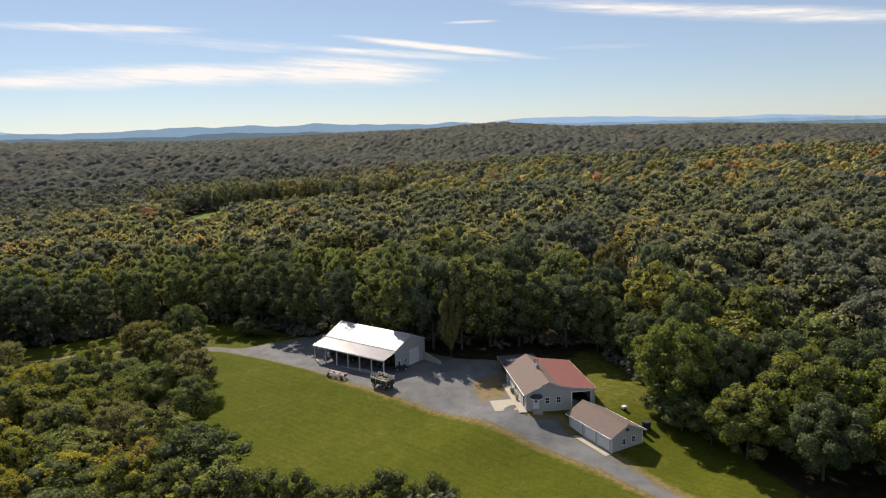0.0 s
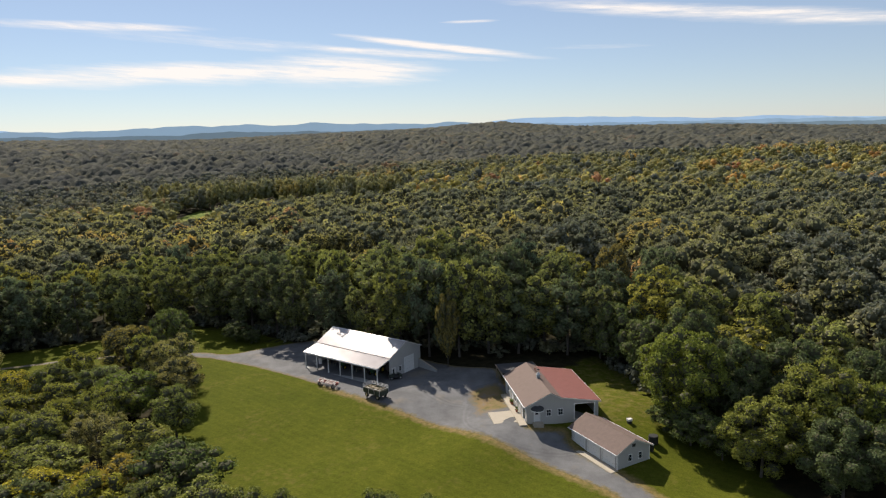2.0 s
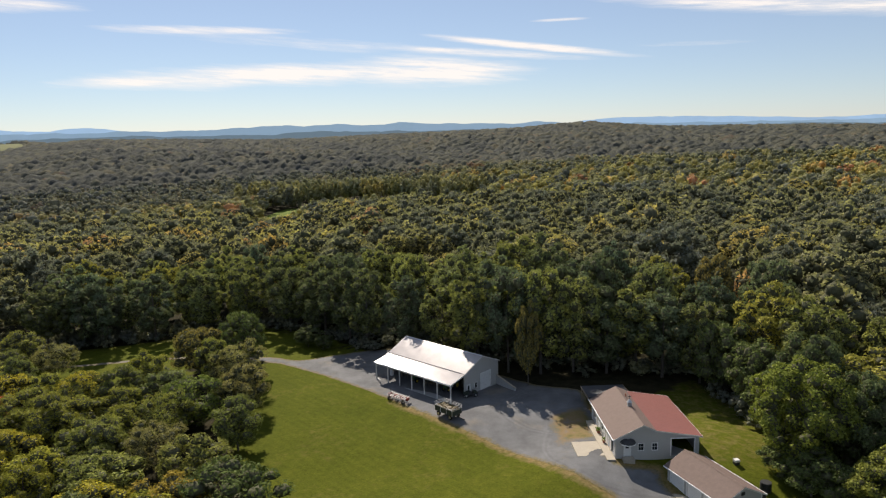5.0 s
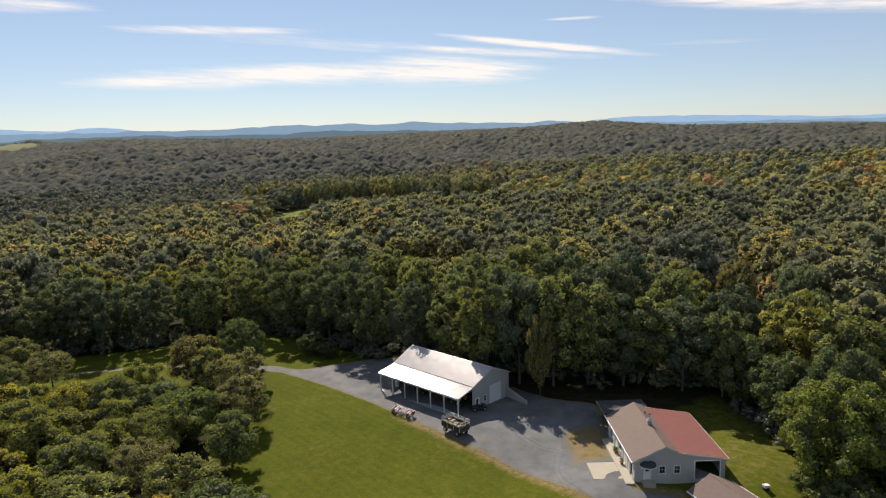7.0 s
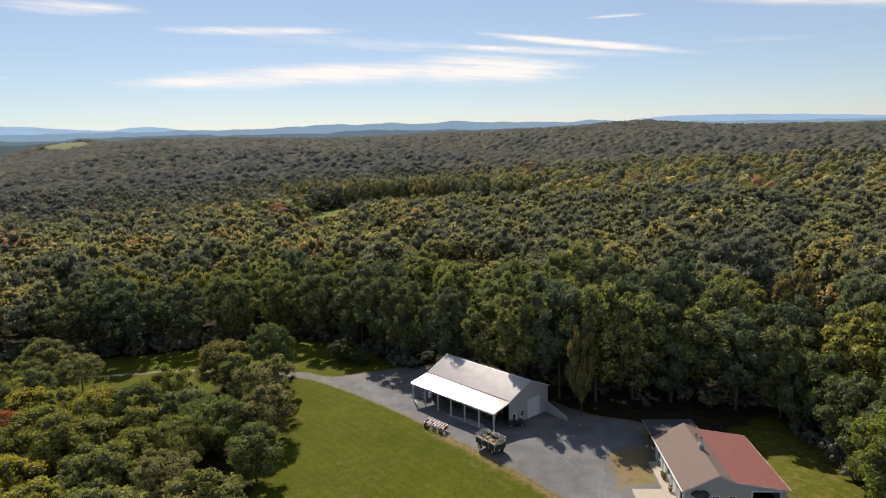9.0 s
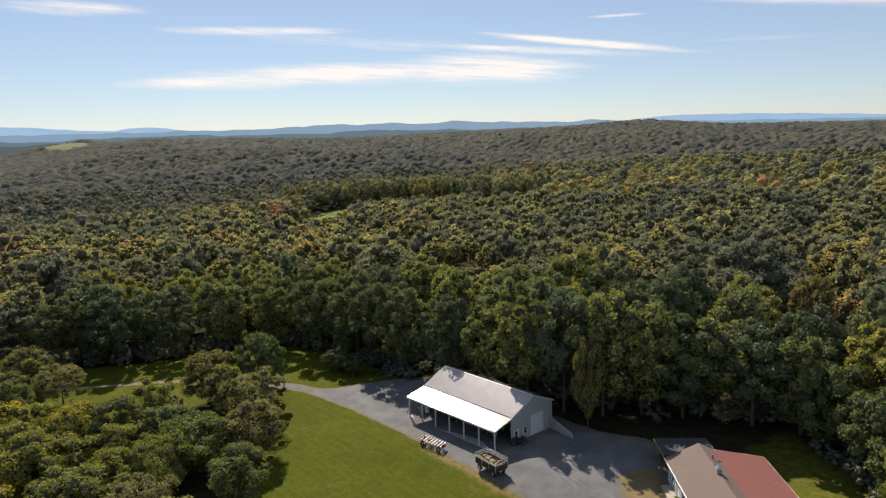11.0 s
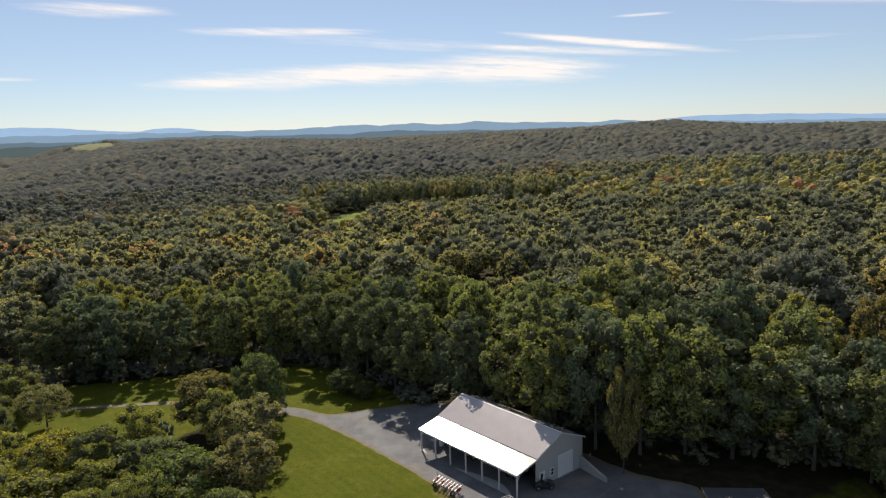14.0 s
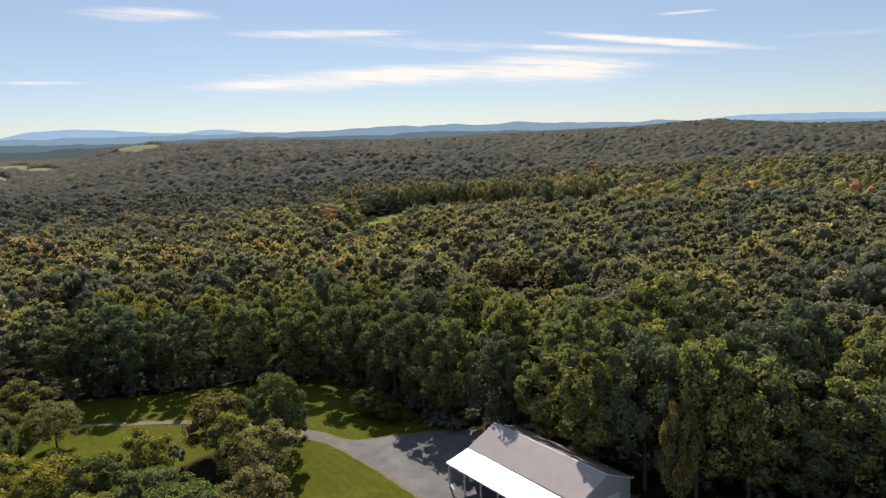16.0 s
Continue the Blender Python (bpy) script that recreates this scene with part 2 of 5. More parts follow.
def prism(profile, a, b, axis="y", bm=None):
    """A closed outline pushed along an axis from a to b: the outline lies in x-z (axis y), y-z (axis x) or x-y (axis z)."""
    bm = bm or bmesh.new()
    place = {"y": lambda p, s: (p[0], s, p[1]), "x": lambda p, s: (s, p[0], p[1]), "z": lambda p, s: (p[0], p[1], s)}[axis]
    lo = [bm.verts.new(place(p, a)) for p in profile]
    hi = [bm.verts.new(place(p, b)) for p in profile]
    bm.faces.new(lo)
    bm.faces.new(hi)
    for i in range(len(lo)):
        j = (i + 1) % len(lo)
        bm.faces.new((lo[i], lo[j], hi[j], hi[i]))
    return bm


def rod(p, q, r, sides=8, r2=None, bm=None):
    bm = bm or bmesh.new()
    p, q = Vector(p), Vector(q)
    d = q - p
    m = Matrix.Translation((p + q) / 2) @ d.to_track_quat("Z", "Y").to_matrix().to_4x4()
    bmesh.ops.create_cone(bm, cap_ends=True, segments=sides, radius1=r, radius2=r if r2 is None else r2, depth=d.length, matrix=m)
    return bm


def wheel(parent, x, y, z, r, w, axis="y"):
    """A tyre with a rim; the axle points along the axis."""
    turn = pose(0, 0, 0, 90, 0, 0) if axis == "y" else pose(0, 0, 0, 0, 90, 0)
    bm = bmesh.new()
    bmesh.ops.create_cone(bm, cap_ends=True, segments=20, radius1=r, radius2=r, depth=w, matrix=Matrix.Translation((x, y, z)) @ turn)
    bmesh.ops.bevel(bm, geom=bm.edges[:], offset=w * 0.18, segments=2, affect="EDGES")
    t = part("tyre", bm, M_RUBBER, parent)
    bm = bmesh.new()
    bmesh.ops.create_cone(bm, cap_ends=True, segments=14, radius1=r * 0.55, radius2=r * 0.55, depth=w + 0.03, matrix=Matrix.Translation((x, y, z)) @ turn)
    part("rim", bm, M_STEEL, t)
    return t


# ---- the lie of the land ----
LAND = ((20.6, 110.2, 0.15), (24, 105, -0.3), (31, 101, -0.35), (28, 97, -0.5), (20, 122, 1.5), (14, 113, 1.38), (9, 117, 1.42), (24, 115, 1.2), (13, 130, 1.45), (-22, 142, 1.0), (-13, 135, 1.0),
        (-14, 148, 1.05), (-4, 141, 1.05), (0, 128, 1.1), (-22, 134, 0.6), (-10, 115, -0.2), (-25, 110, -0.8), (10, 98, -0.8), (-58, 159, 0.0), (-60, 130, -1.2), (-85, 162, -0.8),
        (-105, 157, -1.6), (-110, 195, -5.0), (-45, 205, -1.5), (0, 170, 2.4), (35, 175, 1.5), (36, 134, 1.0), (42, 104, -0.6), (75, 110, -0.5), (0, 60, -2.5), (-40, 80, -2.0), (60, 60, -2.0), (-130, 130, -4.0))
LX, LY, LZ = (np.array(c, float) for c in zip(*LAND))


def land_weights():
    """Lets the ground pass through its given heights."""
    d2 = (LX[:, None] - LX) ** 2 + (LY[:, None] - LY) ** 2
    w = np.exp(-d2 / (2 * 15.0 ** 2))
    return np.linalg.solve(np.exp(-d2 / (2 * 9.0 ** 2)), LZ - (w * LZ).sum(1) / w.sum(1))


LC = land_weights()


def land(x, y):
    """The ground's height, for arrays or numbers."""
    x, y = np.asarray(x, float), np.asarray(y, float)
    w = np.exp(-((x[..., None] - LX) ** 2 + (y[..., None] - LY) ** 2) / (2 * 15.0 ** 2)) + 1e-9
    near = (w * LZ).sum(-1) / w.sum(-1)
    near = near + (np.exp(-((x[..., None] - LX) ** 2 + (y[..., None] - LY) ** 2) / (2 * 9.0 ** 2)) * LC).sum(-1)
    r = np.hypot(x, y)
    az = np.arctan2(x, y)
    far = np.interp(r, (0, 190, 350, 600, 900, 1500, 2300, 3000, 6000), (-2, 1, -7, -14, -11, 4, 26, 4, -60))
    far = far + np.interp(az, (-1.2, -0.6, -0.2, 0.1, 0.5, 1.2), (-11, -9, -3, 2, 6, 6)) * np.clip((r - 150) / 500, 0, 1)
    far = far + 5 * np.sin(x / 210 + 1.3) * np.sin(y / 260 + 0.4) * np.clip((r - 300) / 500, 0, 1)
    far = far + 9 * np.sin(x / 520 + 0.2) * np.sin(y / 430 + 2.0) * np.clip((r - 700) / 800, 0, 1)
    far = far + 11 * np.sin(y / 118 + x / 640 + 0.8 * np.sin(x / 330)) * np.clip((r - 650) / 700, 0, 1)
    far = far + np.interp(az, (-0.1, 0.15, 0.5, 1.2), (0, -10, -34, -40)) * np.clip((r - 900) / 1200, 0, 1)
    low = np.interp(az, (-0.76, -0.58), (1, 0)) * np.clip((r - 850) / 400, 0, 1)
    far = far * (1 - low) + low * (-26 + 3 * np.sin(x / 140) * np.sin(y / 170))
    far = far + 12 * np.exp(-((az - 0.075) / 0.055) ** 2 - ((r - 2150) / 350) ** 2) - 7 * np.exp(-((az - 0.2) / 0.09) ** 2 - ((r - 2300) / 500) ** 2)
    far = far + 40 * np.exp(-((x + 1580) / 170) ** 2 - ((y - 1985) / 150) ** 2)
    far = far + np.interp(az, (-0.1, 0.15, 0.4), (0, 6, 9)) * (np.exp(-((r - 800) / 150) ** 2) - np.exp(-((r - 1180) / 170) ** 2))
    k = np.clip((r - 190) / 110, 0, 1)
    k = k * k * (3 - 2 * k)
    return near * (1 - k) + far * k


def gz(x, y):
    return float(land(x, y))


CLEARING = ((-150, 158), (-124, 165), (-112, 170), (-102, 175), (-92, 181), (-80, 186), (-66, 187), (-54, 182), (-44, 172), (-35, 164), (-24, 161.5), (-11, 157), (-2, 153), (8, 150), (15, 149), (22, 148.5), (28, 148), (32, 146),
            (34.5, 139), (37, 132), (37.5, 122), (41, 112), (45, 100), (47, 88), (48, 75), (46, 50), (40, -60), (0, -60), (3, 60), (-24, 66), (-27, 84), (-33, 96),
            (-42, 110), (-48, 128), (-54, 144), (-58, 158), (-60, 167), (-68, 167), (-73, 150), (-78, 139), (-88, 138), (-104, 146), (-115, 152), (-150, 148))


def inside(poly, x, y):
    """Whether points lie in an outline."""
    x, y = np.asarray(x, float), np.asarray(y, float)
    hit = np.zeros(x.shape, bool)
    for (ax, ay), (bx, by) in zip(poly, poly[1:] + poly[:1]):
        if ay == by:
            continue
        cross = ((ay > y) != (by > y)) & (x < (bx - ax) * (y - ay) / (by - ay) + ax)
        hit ^= cross
    return hit


def edge_distance(poly, x, y):
    x, y = np.asarray(x, float), np.asarray(y, float)
    best = np.full(x.shape, 1e9)
    for (ax, ay), (bx, by) in zip(poly, poly[1:] + poly[:1]):
        dx, dy = bx - ax, by - ay
        t = np.clip(((x - ax) * dx + (y - ay) * dy) / (dx * dx + dy * dy), 0, 1)
        best = np.minimum(best, np.hypot(x - ax - t * dx, y - ay - t * dy))
    return best


FIELDS = ((-1545, 1935, 80, 90), (-1570, 1575, 70, 190), (-1330, 1190, 80, 190), (-1900, 1800, 60, 220))
MEADOW = ((-216, 548), (-208, 546), (-184, 486), (-160, 490), (-180, 548), (-120, 556), (-40, 566), (-30, 600), (-110, 622), (-215, 626))
STAND = ((-262, 627), (-110, 623), (-30, 602), (-20, 640), (-262, 664))
GAP = ((-140, 350), (-162, 400), (-194, 500), (-214, 548), (-176, 548), (-152, 500), (-118, 400), (-98, 350))
LOW = ((-186, 490), (-30, 500), (-30, 562), (-190, 548))


def in_field(x, y):
    hit = inside(MEADOW, x, y)
    for fx, fy, a, b in FIELDS:
        hit |= ((x - fx - (y - fy) * fx / fy) / a) ** 2 + ((y - fy) / b) ** 2 < 1
    return hit


YARD = ((-62, 160.2), (-52, 157), (-42, 150.5), (-33, 143.6), (-26, 138.2), (-16.5, 130.5), (-10.5, 125.5), (-5, 121), (1.2, 115.6), (7, 110.2), (12.3, 105.8),
        (17.2, 102), (21.7, 97.3), (25.6, 92.3), (29.5, 87.6), (38, 78), (41.5, 79), (32.8, 89), (29.2, 95), (25, 101.5), (20.6, 109), (20, 112.5), (14, 113.2),
        (12.6, 122), (12, 133), (11, 141), (4, 144), (-4, 150), (-14, 158), (-30, 166), (-42, 163), (-49, 159.8), (-56, 161.8), (-62, 161.9))


def grid_axis(stops):
    out = []
    for (a, step), (b, _) in zip(stops, stops[1:]):
        out.extend(np.arange(a, b, step))
    return np.array(out + [stops[-1][0]])


def build_ground():
    xs = grid_axis(((-4800, 200), (-1600, 60), (-400, 15), (-160, 2), (-40, 1), (50, 2), (90, 15), (400, 60), (1600, 200), (4800, 1)))
    ys = grid_axis(((-1500, 150), (-120, 15), (40, 2), (84, 1), (150, 2), (215, 12), (700, 60), (2600, 200), (4900, 1)))
    X, Y = np.meshgrid(xs, ys)
    Z = land(X, Y)
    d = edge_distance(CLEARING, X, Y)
    # dark floor pushed out over the lawn to paint the wood's shade
    edge_shade = np.where((Y > 152) & (X < -15) & (X > -100), 0.62, 0.2)
    w = np.where(inside(CLEARING, X, Y), edge_shade - d / 8, 0.2 + d / 6).clip(0, 1)
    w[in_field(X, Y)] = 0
    # oval of dark floor colour standing for tree shade behind the buildings
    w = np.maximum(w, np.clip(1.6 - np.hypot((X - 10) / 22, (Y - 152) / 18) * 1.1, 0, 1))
    near = np.abs(X) + np.abs(Y - 120) < 120
    verge = np.zeros(X.shape)
    verge[near] = np.exp(-(edge_distance(YARD, X[near], Y[near]) / 1.5) ** 2)
    verge *= np.clip((X + 34) / 12, 0, 1) * np.clip((142 - Y) / 8, 0, 1)
    verge = np.maximum(verge, 0.42 * np.clip((X - 25) / 3, 0, 1) * np.clip((Y - 108) / 8, 0, 1) * np.clip((42 - X) / 3, 0, 1))
    nx, ny = len(xs), len(ys)
    i = np.arange(nx * ny).reshape(ny, nx)
    faces = np.stack([i[:-1, :-1], i[:-1, 1:], i[1:, 1:], i[1:, :-1]], -1).reshape(-1, 4)
    ob = mesh_ob("ground", np.stack([X, Y, Z], -1).reshape(-1, 3), faces.tolist(), M_GROUND, smooth=True)
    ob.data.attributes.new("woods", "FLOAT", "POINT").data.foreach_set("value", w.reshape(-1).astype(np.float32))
    ob.data.attributes.new("verge", "FLOAT", "POINT").data.foreach_set("value", verge.reshape(-1).astype(np.float32))
    return tagged(ob, "mown green lawn and leaf-strewn woodland floor with painted shade", "ground", kind="structure")



def smooth_outline(pts, step=0.8, rough=0.25, seed=0):
    """A closed curve through the points, with an uneven edge."""
    rnd = random.Random(seed)
    out, n = [], len(pts)
    for i in range(n):
        p0, p1, p2, p3 = (Vector((*pts[(i + k) % n], 0)) for k in (-1, 0, 1, 2))
        steps = max(2, int((p2 - p1).length / step))
        for s in range(steps):
            t = s / steps
            q = 0.5 * (2 * p1 + (p2 - p0) * t + (2 * p0 - 5 * p1 + 4 * p2 - p3) * t * t + (3 * p1 - p0 - 3 * p2 + p3) * t ** 3)
            k = noise.noise(q * 0.35 + Vector((seed * 9, 0, 0))) * rough * 1.6 + rnd.uniform(-1, 1) * rough * 0.5
            out.append((q.x + k, q.y + k * 0.7))
    return out


def draped(name, outline, lift, material, label, category, cell=2.0):
    """A sheet that lies on the ground inside an outline."""
    from mathutils.geometry import delaunay_2d_cdt
    ox, oy = zip(*outline)
    X, Y = np.meshgrid(np.arange(min(ox), max(ox), cell), np.arange(min(oy), max(oy), cell))
    ok = inside(tuple(outline), X, Y) & (edge_distance(tuple(outline), X, Y) > cell * 0.4)
    pts = [Vector(p) for p in outline] + [Vector(p) for p in zip(X[ok], Y[ok])]
    n = len(outline)
    vs, _, fs, *_ = delaunay_2d_cdt(pts, [], [list(range(n))], 1, 1e-4)
    zs = land(np.array([v.x for v in vs]), np.array([v.y for v in vs])) + lift
    ob = mesh_ob(name, [(v.x, v.y, z) for v, z in zip(vs, zs)], [list(f) for f in fs], material, smooth=True)
    rim = edge_distance(tuple(outline), np.array([v.x for v in vs]), np.array([v.y for v in vs]))
    ob.data.attributes.new("rim", "FLOAT", "POINT").data.foreach_set("value", rim.astype(np.float32))
    return tagged(ob, label, category, kind="structure")


build_ground()
draped("gravel_yard", smooth_outline(YARD, 0.8, 0.13, 3), 0.032, M_GRAVEL, "pale grey gravel farmyard and curving drive", "gravel drive", 1.0)
LANE = ((-160, 150.5), (-130, 153.5), (-105, 157), (-87, 160.6), (-74, 161.6), (-60, 160.3), (-60, 162), (-74, 163.3), (-87, 162.3), (-105, 158.6), (-130, 155.1), (-160, 152))
draped("gravel_lane", smooth_outline(LANE, 1.0, 0.2, 5), 0.035, M_GRAVEL, "narrow pale gravel lane across the lawn", "lane", 1.0)
draped("dirt_patch", smooth_outline(((4.4, 128.8), (8, 132.2), (12.3, 131.5), (12.6, 121), (9, 119.6), (7.4, 117), (5.6, 119.2), (5.2, 124)), 0.7, 0.5, 8), 0.058, M_DIRT,
       "bare ochre dirt and thin grass beside the gravel", "dirt patch", 1.0)


# ---- trees ----
def ico(level):
    bm = bmesh.new()
    bmesh.ops.create_icosphere(bm, subdivisions=level, radius=1)
    v = np.array([p.co[:] for p in bm.verts])
    f = np.array([[p.index for p in q.verts] for q in bm.faces])
    bm.free()
    return v, f


ICO = ico(1)


def unit(v):
    return v / np.linalg.norm(v, axis=-1, keepdims=True)


def boughs(rng, count, small):
    """Centres and radii of the leafy boughs of a crown 1 wide and 1 high round its middle: an egg, widest above the middle."""
    i = np.arange(count)
    a = i * 2.39996 + rng.uniform(-0.5, 0.5, count)
    c = 1 - (i + 0.5) / count * 1.8
    q = np.sqrt(np.maximum(0, 1 - c * c)) * np.interp(c, (-0.9, -0.4, 0.1, 1), (0.62, 0.86, 1.08, 1.0))
    out = rng.uniform(0.76, 1.18, count)
    mid = np.stack([np.cos(a) * q * 0.37, np.sin(a) * q * 0.37, c * 0.38], 1) * out[:, None]
    mid[:, 2] += rng.uniform(-0.03, 0.03, count)
    deep = max(4, count // 4)
    heart = rng.normal(size=(deep, 3)) * (0.11, 0.11, 0.13)
    return np.concatenate([mid, heart]), np.concatenate([rng.uniform(0.085, 0.155, count), rng.uniform(0.11, 0.14, deep)]) * small


def crown_data(seed, count, leaf_n, leaf, wide=1.0, tall=1.0, cut=-2.0, inner=0.73):
    """Vertices and triangles of a crown: a heart and leafy boughs with deep gaps between them, their cores coloured
    dark for shade on near trees, small leaf sprays over all. Its foot is at 0.
    """
    rng = np.random.default_rng(seed)
    mid, rad = boughs(rng, count, (34 / count) ** 0.42)
    size = np.array((wide, wide, tall))
    keep = mid[:, 2] > cut * 0.38
    mid, rad = mid[keep], rad[keep]
    cv, cf = ICO
    verts, faces, base = [], [], 0
    squat = 0.9 * min(1.0, wide / tall) ** 0.8
    for p, r, fill in [(m, k, inner) for m, k in zip(mid, rad)]:
        v = cv * (1 + rng.uniform(-0.2, 0.2, (len(cv), 1))) * (r, r, r * squat) * fill + p
        verts.append((v + (0, 0, 0.5)) * size)
        faces.append(cf + base)
        base += len(v)
    if leaf_n:
        pick = rng.choice(len(mid), leaf_n, p=rad ** 2 / (rad ** 2).sum())
        n = unit(rng.normal(size=(leaf_n, 3)) + unit(mid)[pick] * 0.9 + (0, 0, 0.3))
        pos = (mid[pick] + n * rad[pick, None] * rng.uniform(0.76, 1.16, (leaf_n, 1)) * (1, 1, squat) + (0, 0, 0.5)) * size
        n = unit(n + rng.normal(size=(leaf_n, 3)) * 0.6)
        t1 = unit(np.cross(n, rng.normal(size=(leaf_n, 3))))
        t2 = np.cross(n, t1)
        s = leaf * rng.uniform(0.55, 1.3, (leaf_n, 1))
        q = np.stack([pos - t1 * s, pos + t1 * s * rng.uniform(0.5, 1.0, (leaf_n, 1)) - t2 * s * 0.6, pos + t2 * s * rng.uniform(0.6, 1.1, (leaf_n, 1))], 1)
        verts.append(q.reshape(-1, 3))
        faces.append(np.arange(leaf_n * 3).reshape(-1, 3) + base)
    return np.concatenate(verts), np.concatenate(faces)


def raw_mesh(name, verts, tris, material, tint=None, haze_mix=None, wood=None):
    me = bpy.data.meshes.new(name)
    me.vertices.add(len(verts))
    me.vertices.foreach_set("co", np.asarray(verts, np.float32).reshape(-1))
    me.loops.add(len(tris) * 3)
    me.loops.foreach_set("vertex_index", np.asarray(tris, np.int32).reshape(-1))
    me.polygons.add(len(tris))
    me.polygons.foreach_set("loop_start", np.arange(0, len(tris) * 3, 3, dtype=np.int32))
    if tint is not None:
        me.attributes.new("tint", "FLOAT", "POINT").data.foreach_set("value", np.asarray(tint, np.float32))
    if haze_mix is not None:
        me.attributes.new("haze_mix", "FLOAT", "POINT").data.foreach_set("value", np.asarray(haze_mix, np.float32))
    me.update(calc_edges=True)
    me.shade_smooth()
    me.materials.append(material)
    # core faces take the dark colour that stands for shade inside the crown
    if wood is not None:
        me.materials.append(M_SHADE_TWIG)
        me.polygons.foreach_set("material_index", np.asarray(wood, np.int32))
    return me


def trunk_bm(rng, tall, thick):
    """A tapered trunk with limbs that rise into the crown."""
    bm = rod((0, 0, -0.5), (rng.uniform(-0.2, 0.2), rng.uniform(-0.2, 0.2), tall * 0.72), thick, 7, thick * 0.35)
    for i in range(5):
        a = i * 1.26 + rng.uniform(-0.3, 0.3)
        h = tall * rng.uniform(0.25, 0.5)
        rod((0, 0, h), (math.cos(a) * tall * 0.2, math.sin(a) * tall * 0.2, h + tall * 0.22), thick * 0.4, 5, thick * 0.12, bm)
    return bm


def tree_kind(seed, tall, wide, foot, lumps, leaf_n, leaf, inner=0.73):
    """A tree of its own: trunk and crown."""
    ob = thing("tree", Matrix.Identity(4), "", "tree")
    part("trunk", trunk_bm(random.Random(seed), tall, 0.035 * tall ** 0.9 * 0.6), M_BARK, ob)
    v, f = crown_data(seed, lumps, leaf_n, leaf, wide, tall - foot, -2.0, inner)
    v[:, 2] += foot
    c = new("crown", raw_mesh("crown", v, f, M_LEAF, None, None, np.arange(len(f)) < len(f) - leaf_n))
    c.parent = ob
    ob["size"] = (wide, tall)
    return ob


def forest_points(x0, x1, y0, y1, gap, seed, keep):
    rng = np.random.default_rng(seed)
    X, Y = np.meshgrid(np.arange(x0, x1, gap), np.arange(y0, y1, gap * 0.87))
    X = X + (np.arange(X.shape[0]) % 2)[:, None] * gap / 2
    X = (X + rng.uniform(-0.44, 0.44, X.shape) * gap).reshape(-1)
    Y = (Y + rng.uniform(-0.44, 0.44, Y.shape) * gap).reshape(-1)
    ok = keep(X, Y)
    return X[ok], Y[ok]


KINDS = [tree_kind(11 + i, 20, w, f, n, 4100, 0.34) for i, (w, f, n) in enumerate(((12.5, 1.2, 40), (11.5, 1.6, 36), (13.5, 1.0, 44), (11, 1.2, 38), (12, 2.0, 42), (12.5, 0.8, 48)))]
SMALL = [tree_kind(31 + i, 10, w, f, n, 3900, 0.215) for i, (w, f, n) in enumerate(((9.0, 0.6, 28), (8.4, 0.5, 26), (8.0, 0.7, 30), (9.6, 0.4, 34)))]
BROAD = [tree_kind(61 + i, 16, 14, 0.6, 70, 12000, 0.24) for i in range(3)]
WISPY = [tree_kind(81 + i, 10, 9, 0.4, 34, 6200, 0.14, 0.5) for i in range(2)]
LABEL_BIG = "tall broadleaf woodland tree with a full olive-green crown"
LABEL_SMALL = "young bushy broadleaf tree in olive-green early autumn leaf"
EDGE, BELT = "trees along the edge of the wood", "belt of young trees beside the lawn"
SET_TREES = []
rt = random.Random(5)


def leaf_tone(rnd, warm=0.10):
    """A leaf colour: mostly greens from blue-grey to yellowish, now and then an autumn one."""
    k = rnd.random()
    if k < warm * 0.12:
        c = (0.20, 0.16, 0.055)
    elif k < warm:
        c = (0.25, 0.23, 0.055)
    else:
        a = rnd.random()
        c = tuple(p + (q - p) * a for p, q in zip((0.082, 0.104, 0.066), (0.186, 0.192, 0.056)))
    g = rnd.uniform(0.72, 1.25)
    return tuple(v * g for v in c)


def plant(kind, x, y, wide, tall, turn, label, group, tone=None):
    """A copy of a kind of tree, so wide and so tall."""
    w, h = kind["size"]
    ob = copy_thing(kind, pose(x, y, gz(x, y) - 0.1, 0, 0, turn) @ Matrix.Diagonal((wide / w, wide / w, tall / h, 1)))
    SET_TREES.append((x, y))
    tone = tone or leaf_tone(rt)
    for o in ob.children:
        if o.name.startswith("crown"):
            o.color = (*tone, 1)
    return tagged(ob, label, "tree", group)


def clear_of(x, y, far):
    t = np.array(SET_TREES)
    return np.hypot(np.asarray(x)[..., None] - t[:, 0], np.asarray(y)[..., None] - t[:, 1]).min(-1) > far


def thicket(x, y):
    """The belt of small trees on the near side of the lawn."""
    return ~inside(CLEARING, x, y) & (x < -22) & (y < 168) & (x > -140) & (edge_distance(CLEARING, x, y) > 2.5) & (y < 166 + (x + 60) * 0.3)


def wood_edge(x, y):
    back = ~inside(CLEARING, x, y) & ~thicket(x, y) & (edge_distance(CLEARING, x, y) > 3.0)
    return back & ((y > 150) & (y > 150 - (x + 60) * 0.45) | (x > 36))


